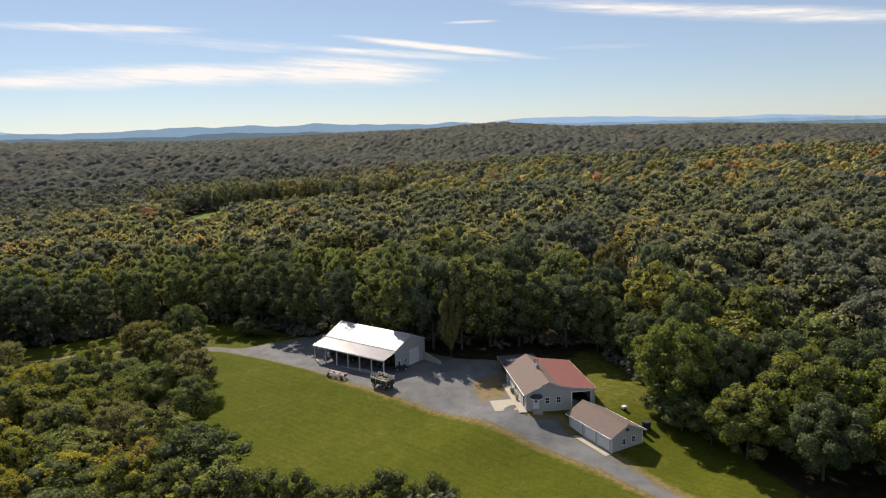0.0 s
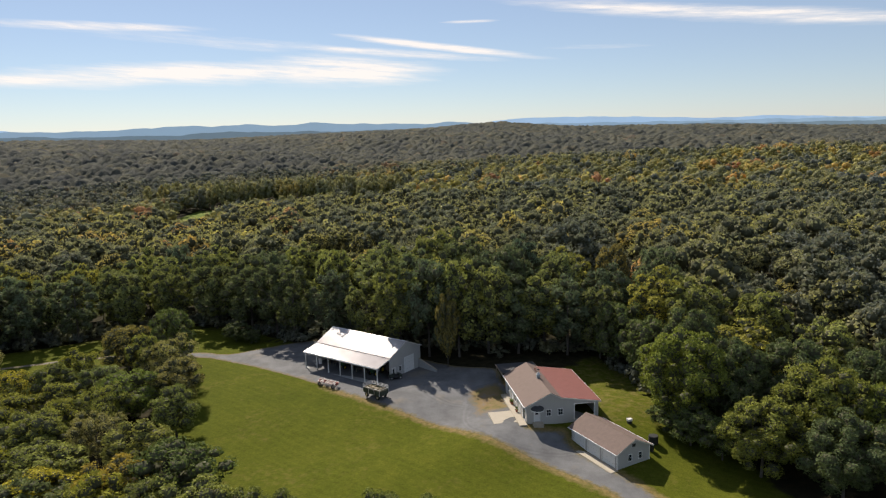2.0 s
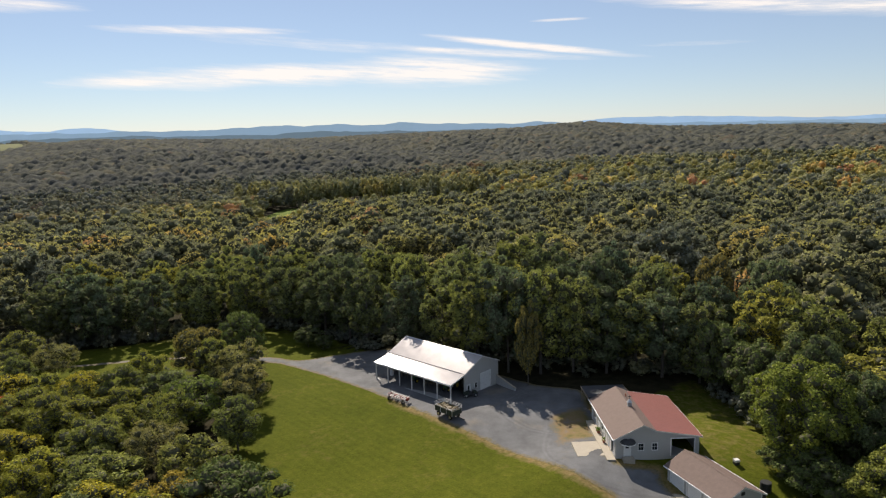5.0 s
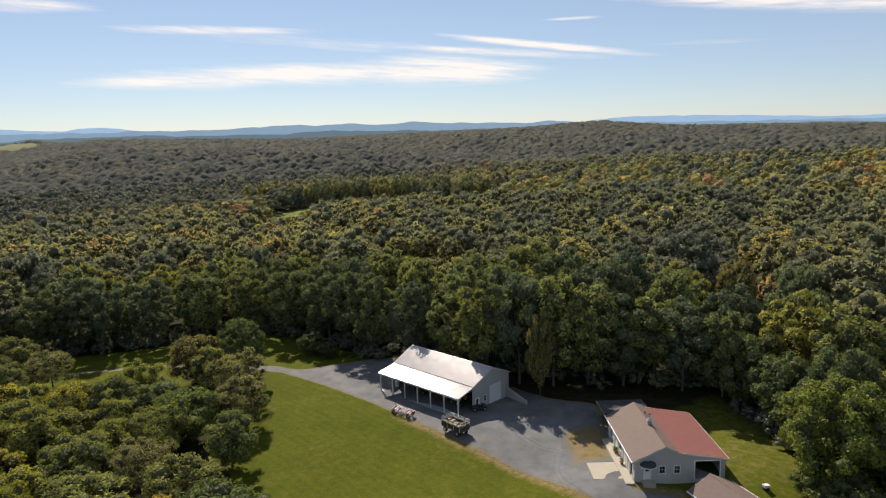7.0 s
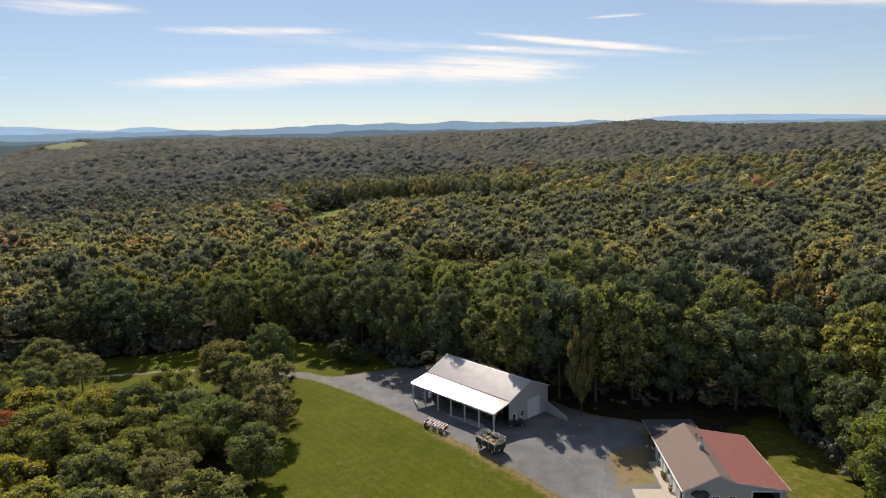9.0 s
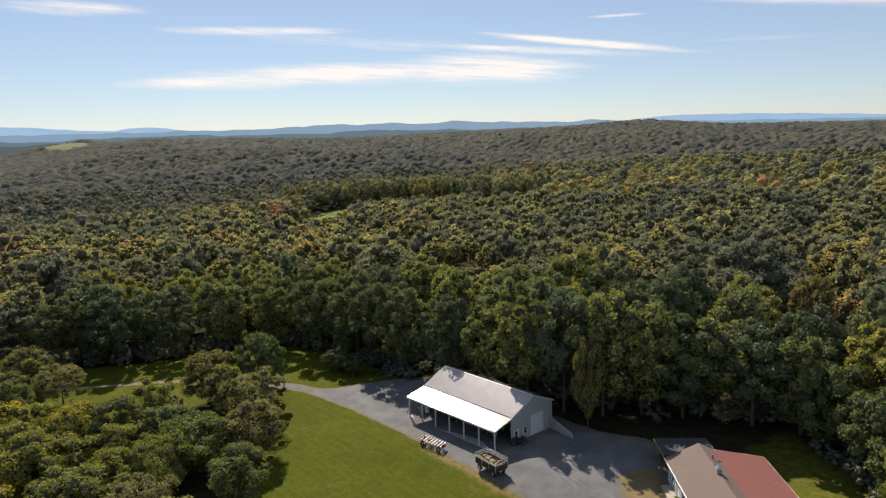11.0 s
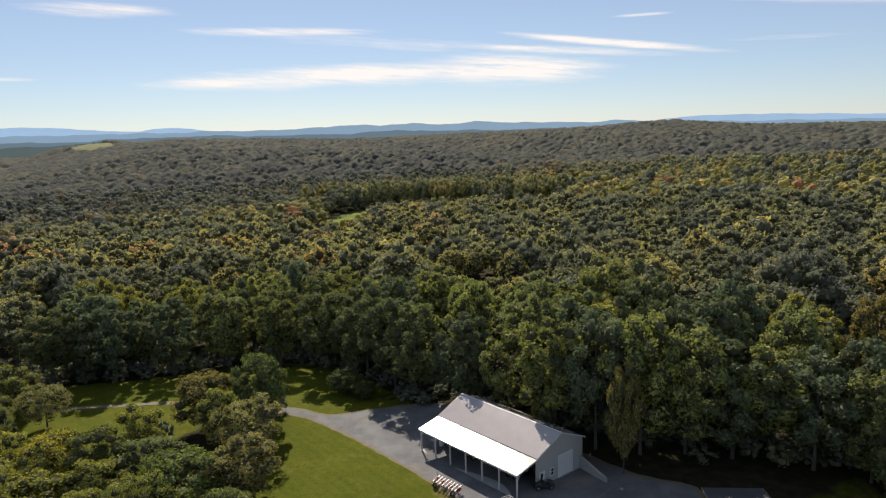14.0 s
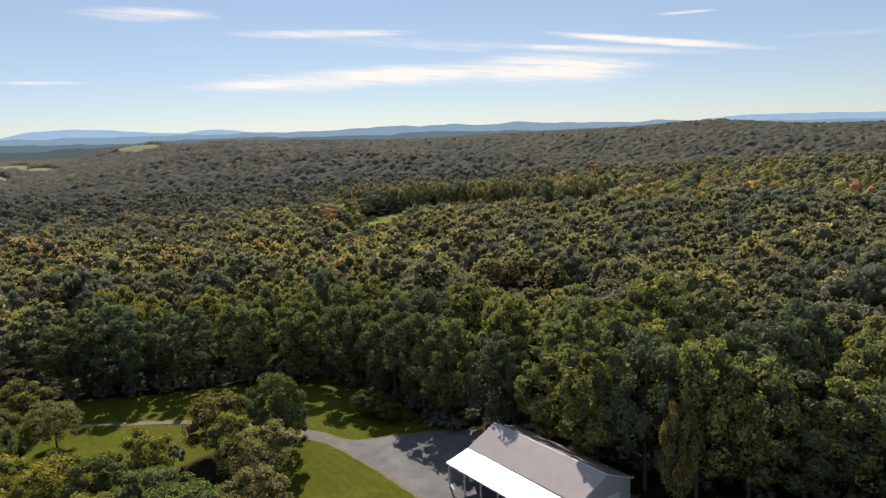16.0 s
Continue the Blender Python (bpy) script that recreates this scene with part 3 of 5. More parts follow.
# the trees that can be told apart in the belt: x, y, width, height, colour, label
for x, y, w, h, tone, kind, lab in (
        (-59.5, 154.4, 9.6, 14.0, (0.085, 0.105, 0.036), SMALL[1], "dark dense broadleaf tree beside the gravel lane"),
        (-69, 152, 11.5, 10.6, (0.165, 0.138, 0.044), SMALL[3], "rounded tan-green tree at the end of the belt"),
        (-55.5, 141.8, 11.0, 11.2, (0.195, 0.180, 0.068), WISPY[0], "feathery pale olive tree at the lawn's edge"),
        (-62, 145.5, 8.5, 10.2, (0.175, 0.180, 0.045), SMALL[0], "bright yellow-green young tree in the belt"),
        (-50, 131, 9.5, 9.8, (0.175, 0.155, 0.060), SMALL[2], LABEL_SMALL),
        (-57.6, 127, 13.0, 9.5, (0.105, 0.130, 0.032), SMALL[3], "broad bright green young tree in the belt"),
        (-45.5, 117, 9.5, 9.0, (0.120, 0.135, 0.040), SMALL[0], LABEL_SMALL),
        (-36.5, 94.6, 14.0, 10.6, (0.078, 0.098, 0.034), SMALL[3], "broad dark green tree at the corner of the lawn"),
        (-46, 103, 10.5, 9.6, (0.155, 0.155, 0.045), SMALL[2], LABEL_SMALL),
        (-55, 109, 9.0, 9.4, (0.185, 0.168, 0.070), WISPY[1], "feathery pale olive young tree in the belt"),
        (-112, 154, 10.5, 9.6, (0.150, 0.152, 0.040), SMALL[0], LABEL_SMALL),
        (-100, 149.5, 9.5, 9.0, (0.185, 0.172, 0.070), WISPY[1], "feathery pale olive young tree in the belt"),
        (-94.5, 124, 7.0, 7.6, (0.235, 0.090, 0.040), SMALL[1], "young tree in rust-red autumn leaf")):
    plant(kind, x, y, w, h, x * 31, lab, BELT, tone)
tx, ty = forest_points(-130, 6, 60, 168, 7.6, 21, lambda x, y: thicket(x, y) & (edge_distance(CLEARING, x, y) < 40) & (y > 62) & clear_of(x, y, 6.6))
for x, y in zip(tx, ty):
    tone = tuple(v * f for v, f in zip(leaf_tone(rt, 0.12), (1.16, 1.08, 0.68)))
    plant(rt.choice(WISPY) if rt.random() < 0.14 else rt.choice(SMALL), x, y, rt.uniform(7.4, 11.5), rt.uniform(7.4, 10.2), rt.uniform(0, 360), LABEL_SMALL, BELT, tone)
for x, y, w, h in ((-20.5, 84.5, 6.8, 8.0), (-16, 81.5, 6.5, 7.5), (-25.5, 85, 8.5, 8.4), (-7, 81, 8.0, 9.5), (-2, 79, 7.6, 9.6), (-11, 77, 8, 9.6)):
    plant(SMALL[int(w * 10) % 4], x, y, w, h, x * 20, LABEL_SMALL, BELT, (0.105, 0.118, 0.036))
for x, y, w, h in ((39.5, 134, 11, 13), (40, 124, 10, 11.5), (36.5, 143, 11, 14)):
    plant(SMALL[int(w) % 4], x, y, w, h, x * 20, "bushy dark green tree between lawn and wood", EDGE, (0.085, 0.104, 0.040))
# added dark bushes stand in for the shaded gap and hide lit lawn
for x, y, w, h in ((39.5, 107.5, 9.0, 6.8), (43, 103.6, 8.5, 7.2), (37.0, 111.4, 7.0, 5.0)):
    plant(SMALL[int(h) % 4], x, y, w, h, x * 20, "low dark bushes added in place of shade under the broad trees", EDGE, (0.080, 0.100, 0.036))

# broad trees round the side lawn
LIT, OLIVE, DEEP = (0.122, 0.140, 0.032), (0.145, 0.152, 0.038), (0.078, 0.096, 0.044)
for x, y, w, h, tone in ((40.0, 113.0, 15.6, 17.6, LIT), (48.5, 113.5, 13.5, 15.5, DEEP), (46.6, 98.4, 13.4, 12.6, OLIVE), (56, 101.5, 14.5, 16.0, OLIVE), (54.3, 91, 12.5, 12.5, DEEP), (64, 86.5, 13, 13.5, OLIVE),
                         (66, 97, 14, 15, LIT), (58, 113, 14.5, 16.5, DEEP), (68, 107, 14, 16.5, DEEP), (76, 100, 14, 17, DEEP), (70, 86, 14, 14, DEEP), (45, 124, 13, 17, DEEP)):
    plant(BROAD[int(x) % 3], x, y, w, h, x * 31, "broad spreading broadleaf tree at the lawn's edge", EDGE, tone)
plant(SMALL[2], 1.5, 144.2, 5.0, 16.4, 40, "slender pale yellow-green tree in front of the dark wood", EDGE, (0.165, 0.135, 0.046))
for x, y, w, h in ((-118, 171, 13, 18), (-106, 175.5, 13.5, 18.5), (-95, 181, 13.5, 18.5), (-84, 185.5, 13.5, 19), (-72, 187, 13, 19), (-60, 185.5, 13, 19), (-49, 180, 13, 19.5), (-41, 173.5, 12.5, 20), (-89, 192, 13, 20), (-77, 196, 13, 20), (-65, 196, 13, 20), (-53, 190, 13, 20), (-35.5, 168.5, 12, 19),
                   (-26, 165.5, 12, 17.5), (-17, 161.5, 11.5, 16.5), (-9, 153.5, 13, 21), (-2.5, 151.5, 13, 22.5), (4, 150.5, 13.5, 22.5), (10.5, 151.5, 13.5, 20.5), (17, 151, 13, 17), (-5, 161, 13, 22), (3, 160, 13, 23), (12, 160, 13, 23), (23, 153.5, 13, 16.5),
                   (27.5, 149.5, 12, 18.5), (34, 147, 11, 16.5), (16, 165, 12, 22), (28, 162, 12.5, 21), (-13, 168, 12, 22), (38, 156, 12, 19)):
    plant(KINDS[int(-x) % 6], x, y, w, h, x * 17, LABEL_BIG, EDGE, tuple(v * 0.84 for v in leaf_tone(rt, 0.0)))
for x, y, w, h in ((-50.5, 170.5, 6.5, 5.0), (-46, 168.2, 5, 3.6)):
    plant(SMALL[int(w) % 4], x, y, w, h, 50, "low dark bushy tree on the lawn before the wood", EDGE, (0.07, 0.085, 0.035))
tx, ty = forest_points(-160, 110, 60, 235, 10.6, 22, lambda x, y: wood_edge(x, y) & (edge_distance(CLEARING, x, y) < 32) & ((y > 118) | (x > 62)) & (x > -150) & (x < 85 + (y - 100) * 0.2) & clear_of(x, y, 7.5))
for x, y in zip(tx, ty):
    plant(rt.choice(KINDS), x, y, rt.uniform(9.5, 14.5), rt.uniform(16.5, 23), rt.uniform(0, 360), LABEL_BIG, EDGE, tuple(v * (0.9 if x > 30 else 1.05) for v in leaf_tone(rt, 0.16)))
for k in KINDS + SMALL + BROAD + WISPY:
    for o in list(k.children_recursive) + [k]:
        bpy.data.objects.remove(o)


def wedge(x, y):
    az = np.arctan2(x, y + 40)
    return (az > -0.88) & (az < 0.60)


def haze_share(x, y):
    """How much distance haze is painted into the leaf colour of a stand: the hills beyond the near rise."""
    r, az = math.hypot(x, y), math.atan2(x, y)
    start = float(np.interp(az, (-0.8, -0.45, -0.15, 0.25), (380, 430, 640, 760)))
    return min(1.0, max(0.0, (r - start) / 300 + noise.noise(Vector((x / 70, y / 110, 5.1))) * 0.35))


def far_wood(name, r0, r1, gap, seed, lumps, leaf_n, leaf, cut, label, forms=8, row=False):
    """A stretch of woodland too deep to count, as one mesh."""
    rng = np.random.default_rng(seed)
    shapes = [crown_data(seed + i, lumps, leaf_n, leaf, 1.0, 1.0, cut) for i in range(forms)]

    def keep(x, y):
        r = np.hypot(x, y)
        ok = (r >= r0) & (r < r1) & wedge(x, y) & ~in_field(x, y)
        ok &= ~inside(CLEARING, x, y) & ~thicket(x, y) & ((y > 110) | (x > 80) | (x < 30)) & (inside(STAND, x, y) == row)
        if r0 < 300:
            idx = np.nonzero(ok)[0]
            ok[idx[~clear_of(x[idx], y[idx], gap * 0.52)]] = False
        return ok

    X, Y = forest_points(-r1 * 0.9, r1 * 0.8, 20, r1, gap, seed, keep)
    Z = land(X, Y)
    verts, tris, tint, grey, wood, base = [], [], [], [], [], 0
    hue = np.array([noise.noise(Vector((x / 90, y / 90, 3.3))) * 0.5 + noise.noise(Vector((x / 330, y / 330, 7.7))) * 0.35 for x, y in zip(X, Y)])
    for x, y, z, h in zip(X, Y, Z, hue):
        v, f = shapes[rng.integers(forms)]
        a = rng.uniform(0, 6.283)
        c, s = math.cos(a), math.sin(a)
        wide = gap * rng.lognormal(0.04, 0.24)
        tall = wide * rng.uniform(0.8, 1.15)
        stand = 5.0 if row else -9.0 if inside(GAP, x, y) else -5.0 if inside(LOW, x, y) else 0.0
        if row:
            wide, tall = gap * rng.uniform(1.1, 1.5), 20
        top = rng.uniform(13.5, 20.5) + 0.25 * min(wide - gap, 5) + stand
        p = np.stack([(v[:, 0] * c - v[:, 1] * s) * wide + x, (v[:, 0] * s + v[:, 1] * c) * wide + y, v[:, 2] * tall + z + top - tall], 1)
        verts.append(p)
        tris.append(f + base)
        # all but the leaf sprays get the painted shade colour
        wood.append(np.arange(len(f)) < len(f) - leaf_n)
        base += len(p)
        # share of painted haze grey in each crown's colour
        grey.append(np.full(len(p), 0.3 if stand > 0 else haze_share(x, y)))
        tint.append(np.full(len(p), np.clip(0.46 + rng.normal() * 0.14 if stand > 0 else 0.39 + h * 0.55 + rng.normal() * 0.25, 0, 1)))
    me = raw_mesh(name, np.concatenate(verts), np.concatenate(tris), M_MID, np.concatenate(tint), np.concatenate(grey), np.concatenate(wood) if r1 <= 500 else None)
    return tagged(new(name, me), label, "woodland", kind="stuff")


far_wood("woodland", 40, 290, 11.8, 101, 28, 880, 0.0345, -0.45, "dense broadleaf woodland canopy behind the clearing", 12)
far_wood("inner_woodland", 290, 500, 12.6, 151, 17, 260, 0.0475, -0.2, "rolling broadleaf canopy in olive green and yellow", 14)
far_wood("deep_woodland", 500, 900, 12.8, 202, 10, 64, 0.056, -0.05, "continuous olive-green broadleaf woodland canopy with autumn tints", 20)
far_wood("tree_row", 500, 900, 9.5, 252, 18, 130, 0.055, -2.0, "long row of dark trees behind a meadow", 8, True)


def canopy_sheet(name, r0, r1, gap, seed, label):
    """Far hillsides under trees: one closed canopy of rounded tree tops."""
    rng = np.random.default_rng(seed)
    r = [r0]
    while r[-1] < r1:
        r.append(r[-1] * 1.0037)
    A, R = np.meshgrid(np.linspace(-0.89, 0.61, 560), np.array(r))
    X, Y = np.sin(A) * R, np.cos(A) * R - 20
    n = 256
    jx, jy, wide, top, tone = (rng.uniform(0.1, 0.9, (n, n)), rng.uniform(0.1, 0.9, (n, n)), gap * rng.lognormal(-0.35, 0.22, (n, n)), rng.uniform(12.5, 19, (n, n)), rng.normal(size=(n, n)))
    best, tint = np.full(X.shape, 8.0), np.full(X.shape, 0.3)
    I, J = np.floor(X / gap).astype(int), np.floor(Y / gap).astype(int)
    for di in (-1, 0, 1):
        for dj in (-1, 0, 1):
            a, b = (I + di) % n, (J + dj) % n
            d2 = ((I + di + jx[a, b]) * gap - X) ** 2 + ((J + dj + jy[a, b]) * gap - Y) ** 2
            h = top[a, b] - 7.5 * d2 / wide[a, b] ** 2
            hit = h > best
            best[hit], tint[hit] = h[hit], (0.42 + 0.24 * tone[a, b])[hit]
    best = best + rng.normal(size=X.shape) * 0.45
    best[in_field(X, Y)] = -1.0
    best[:2] -= 4
    tint = tint + np.array([noise.noise(Vector((x / 160, y / 260, 2.2))) * 0.4 for x, y in zip(X.flat, Y.flat)]).reshape(X.shape)
    i = np.arange(X.size).reshape(X.shape)
    q = np.stack([i[:-1, :-1], i[:-1, 1:], i[1:, 1:], i[1:, :-1]], -1).reshape(-1, 4)
    tris = np.concatenate([q[:, [0, 1, 2]], q[:, [0, 2, 3]]])
    haze_mix = np.array([haze_share(x, y) for x, y in zip(X.flat, Y.flat)])
    me = raw_mesh(name, np.stack([X, Y, land(X, Y) + best], -1).reshape(-1, 3), tris, M_FAR, np.clip(tint, 0, 1).reshape(-1), haze_mix)
    return tagged(new(name, me), label, "woodland", kind="stuff")


canopy_sheet("distant_woodland", 885, 3300, 12.5, 303, "distant grey-green wooded hillsides reaching to the skyline")


M_FIELD = plain("meadow_grass", (0.105, 0.140, 0.025), 0.95, vary=0.2, scale=0.05, spec=0.05)
M_PALE = plain("pale_pasture", (0.165, 0.170, 0.085), 0.95, vary=0.2, scale=0.03, spec=0.05)
for fx, fy, a, b in FIELDS:
    ring = [(fx + math.cos(q) * a + math.sin(q) * b * fx / fy, fy + math.sin(q) * b) for q in np.linspace(0, 6.283, 40)[:-1]]
    draped("field", ring, 6.0, M_PALE, "small sunlit pale green field among the woods", "field", 40)
draped("meadow", MEADOW, 0.6, M_FIELD, "narrow sunlit green meadow before a row of dark trees", "field", 9)


def undergrowth():
    """Shrubs along the foot of the wood, too many to count."""
    rng = np.random.default_rng(77)
    shapes = [crown_data(500 + i, 12, 200, 0.05, 1.0, 0.95, -0.4) for i in range(6)]

    def keep(x, y):
        d = edge_distance(CLEARING, x, y)
        return ~inside(CLEARING, x, y) & ~thicket(x, y) & (d < np.where(x < -60, 22, np.where(x < -20, 15, 9))) & (d > 0.6) & (y > 104) & ((y > 140) | (x > 30)) & (rng.random(x.shape) < 0.75)

    X, Y = forest_points(-150, 60, 100, 200, 3.2, 78, keep)
    verts, tris, tint, haze_mix, base = [], [], [], [], 0
    for x, y in zip(X, Y):
        v, f = shapes[rng.integers(6)]
        a = rng.uniform(0, 6.283)
        w, h = rng.uniform(2.6, 4.6), rng.uniform(2.0, 4.8)
        c, s = math.cos(a) * w, math.sin(a) * w
        verts.append(np.stack([v[:, 0] * c - v[:, 1] * s + x, v[:, 0] * s + v[:, 1] * c + y, v[:, 2] * h + gz(x, y) - 0.3], 1))
        tris.append(f + base)
        base += len(v)
        tint.append(np.full(len(v), np.clip(0.06 + rng.normal() * 0.08, 0, 0.3)))
        haze_mix.append(np.zeros(len(v)))
    me = raw_mesh("undergrowth", np.concatenate(verts), np.concatenate(tris), M_MID, np.concatenate(tint), np.concatenate(haze_mix))
    return tagged(new("undergrowth", me), "shady shrubs and saplings along the foot of the wood", "undergrowth", kind="stuff")


undergrowth()


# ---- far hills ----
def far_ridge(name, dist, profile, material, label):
    """A long ridge coloured blue for haze: a front face up to the skyline and a back slope."""
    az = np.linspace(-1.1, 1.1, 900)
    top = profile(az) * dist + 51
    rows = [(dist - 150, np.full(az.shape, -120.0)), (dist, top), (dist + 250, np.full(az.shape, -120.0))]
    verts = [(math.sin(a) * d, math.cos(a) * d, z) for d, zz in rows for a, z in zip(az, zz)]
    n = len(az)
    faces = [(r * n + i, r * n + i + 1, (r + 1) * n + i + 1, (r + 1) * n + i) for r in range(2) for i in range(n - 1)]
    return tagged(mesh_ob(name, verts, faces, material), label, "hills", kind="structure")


def bump_at(az, c, w, h):
    return h * np.exp(-((az - c) / w) ** 2)


def rough_line(az, seed, high):
    """The uneven wooded edge of a far hill."""
    rng = np.random.default_rng(seed)
    out = np.zeros(az.shape)
    for step, share in ((0.03, 1.0), (0.012, 0.7), (0.005, 0.45)):
        knots = np.arange(-1.2, 1.2, step)
        out = out + share * np.interp(az, knots, rng.normal(size=len(knots)))
    return out * high


def near_profile(az):
    p = np.interp(az, (-1.1, -0.45, -0.3, -0.1, 0.02, 0.1, 0.3, 1.1), (0.006, 0.0065, 0.0075, 0.0062, 0.0035, 0.0015, -0.002, -0.003))
    p = p + bump_at(az, -0.168, 0.022, 0.0038) + bump_at(az, -0.262, 0.03, 0.002) + bump_at(az, -0.36, 0.04, 0.0028) + bump_at(az, 0.02, 0.022, 0.0022)
    return p + 0.0004 * np.sin(az * 90) + 0.0003 * np.sin(az * 171 + 1) + rough_line(az, 11, 0.00035)


def rear_profile(az):
    p = np.interp(az, (-1.1, -0.83, -0.80, -0.75, -0.70, -0.66, -0.62, -0.604, -0.56, -0.47, 0.055, 0.075, 0.11, 0.21, 0.33, 0.36, 0.44, 0.5, 0.56, 1.1), (0.004, 0.008, 0.0155, 0.0165, 0.0140, 0.0100, 0.0085, 0.0108, 0.0105, -0.002, -0.002, 0.0055, 0.0078, 0.0082, 0.0030, 0.0012, 0.0022, -0.001, -0.003, -0.003))
    p = p + bump_at(az, -0.588, 0.02, 0.0015)
    return p + 0.0002 * np.sin(az * 120) + rough_line(az, 12, 0.0003)


def low_profile(az):
    p = np.interp(az, (-1.1, -0.5, -0.2, 0.1, 0.3, 1.1), (-0.0005, -0.001, -0.0015, -0.003, -0.006, -0.007))
    return p + 0.0011 * np.sin(az * 21 + 1) + 0.0006 * np.sin(az * 57) + 0.0003 * np.sin(az * 131) + rough_line(az, 13, 0.0004)


def foot_profile(az):
    p = np.interp(az, (-1.1, -0.72, -0.62, -0.50, -0.30, 1.1), (-0.0085, -0.0075, -0.0065, -0.009, -0.014, -0.02))
    return p + 0.0016 * np.sin(az * 33) + 0.0009 * np.sin(az * 83 + 2) + rough_line(az, 14, 0.0005)


far_ridge("hills_foot", 3350, foot_profile, backdrop_mat("hazy_green_hills", (0.105, 0.138, 0.132), 0.50), "hazy green-blue wooded hills at the edge of the valley")
far_ridge("hills_low", 3700, low_profile, backdrop_mat("hazy_dusky_hills", (0.132, 0.186, 0.220), 0.58), "hazy blue-green wooded hills in the middle distance")
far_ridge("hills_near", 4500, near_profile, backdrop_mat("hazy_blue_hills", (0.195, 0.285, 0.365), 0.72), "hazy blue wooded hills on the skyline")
far_ridge("hills_far", 4740, rear_profile, backdrop_mat("hazy_pale_hills", (0.265, 0.375, 0.49), 0.68), "hazy pale blue distant mountain ridge")


# ---- clouds: thin cirrus far off ----
def cloud_sheet():
    k = Mat("cirrus")
    az, el = k.node("ShaderNodeAttribute"), k.node("ShaderNodeAttribute")
    az.attribute_name, el.attribute_name = "bearing", "rise"
    a, e = az.outputs["Fac"], el.outputs["Fac"]
    vec = k.node("ShaderNodeCombineXYZ")
    k.link(k.math("MULTIPLY", a, 5.0), vec.inputs[0])
    k.link(k.math("MULTIPLY", k.math("ADD", e, k.math("MULTIPLY", a, 0.07)), 62.0), vec.inputs[1])
    big = k.noise(vec.outputs[0], 1.0, 6, 0.62)
    wisp = k.noise(vec.outputs[0], 3.2, 8, 0.7)
    grain = k.math("ADD", k.math("MULTIPLY", big, 0.75), k.math("MULTIPLY", wisp, 0.55))
    total = None
    # bearing, rise, half length, half depth, slope, weight
    for ca, ce, la, le, sl, w in ((-0.135, 0.079, 0.115, 0.0165, -0.02, 1.0), (-0.34, 0.077, 0.20, 0.0125, 0.03, 0.85), (-0.50, 0.070, 0.10, 0.008, 0.03, 0.6),
                                  (0.005, 0.1075, 0.115, 0.0042, -0.133, 0.95), (-0.07, 0.101, 0.13, 0.0050, -0.085, 0.7), (-0.43, 0.134, 0.12, 0.0050, 0.0, 0.55),
                                  (0.36, 0.134, 0.24, 0.0090, -0.12, 0.75), (0.044, 0.140, 0.036, 0.0020, 0.0, 0.55), (-0.655, 0.157, 0.08, 0.008, 0.0, 0.5),
                                  (-0.775, 0.073, 0.05, 0.0025, 0.0, 0.5), (-0.30, 0.118, 0.17, 0.010, -0.06, 0.25), (0.22, 0.100, 0.10, 0.004, -0.02, 0.18)):
        u = k.math("DIVIDE", k.math("SUBTRACT", a, ca), la)
        v = k.math("DIVIDE", k.math("SUBTRACT", k.math("SUBTRACT", e, ce), k.math("MULTIPLY", k.math("SUBTRACT", a, ca), sl)), le)
        r = k.math("ADD", k.math("POWER", k.math("ABSOLUTE", u), 2.6), k.math("MULTIPLY", v, v))
        m = k.math("MULTIPLY", k.math("EXPONENT", k.math("MULTIPLY", r, -1.1)), w)
        total = m if total is None else k.math("MAXIMUM", total, m)
    cover = k.math("MULTIPLY", total, k.math("MULTIPLY", k.math("POWER", grain, 3.2), 4.4))
    fac = k.ramp(cover, (0.10, (0.0,)), (0.45, (0.40,)), (0.95, (0.88,)))
    em = k.node("ShaderNodeEmission", Strength=0.84)
    em.inputs["Color"].default_value = (0.91, 0.885, 0.86, 1)
    tr = k.node("ShaderNodeBsdfTransparent")
    mx = k.node("ShaderNodeMixShader")
    k.link(fac, mx.inputs[0])
    k.link(tr.outputs[0], mx.inputs[1])
    k.link(em.outputs[0], mx.inputs[2])
    k.link(mx.outputs[0], k.out.inputs["Surface"])
    A, E = np.meshgrid(np.linspace(-1.15, 1.0, 90), np.linspace(0.03, 0.24, 20))
    d = 4650
    v = np.stack([np.sin(A) * d, np.cos(A) * d, E * d + 51], -1).reshape(-1, 3)
    i = np.arange(A.size).reshape(A.shape)
    f = np.stack([i[:-1, :-1], i[:-1, 1:], i[1:, 1:], i[1:, :-1]], -1).reshape(-1, 4)
    ob = mesh_ob("sky_backdrop", v.tolist(), f.tolist(), k.m, smooth=True)
    for nm, val in (("bearing", A), ("rise", E)):
        ob.data.attributes.new(nm, "FLOAT", "POINT").data.foreach_set("value", val.reshape(-1).astype(np.float32))
    return tagged(ob, "thin white streaks of cirrus cloud", "clouds", kind="structure")


cloud_sheet()


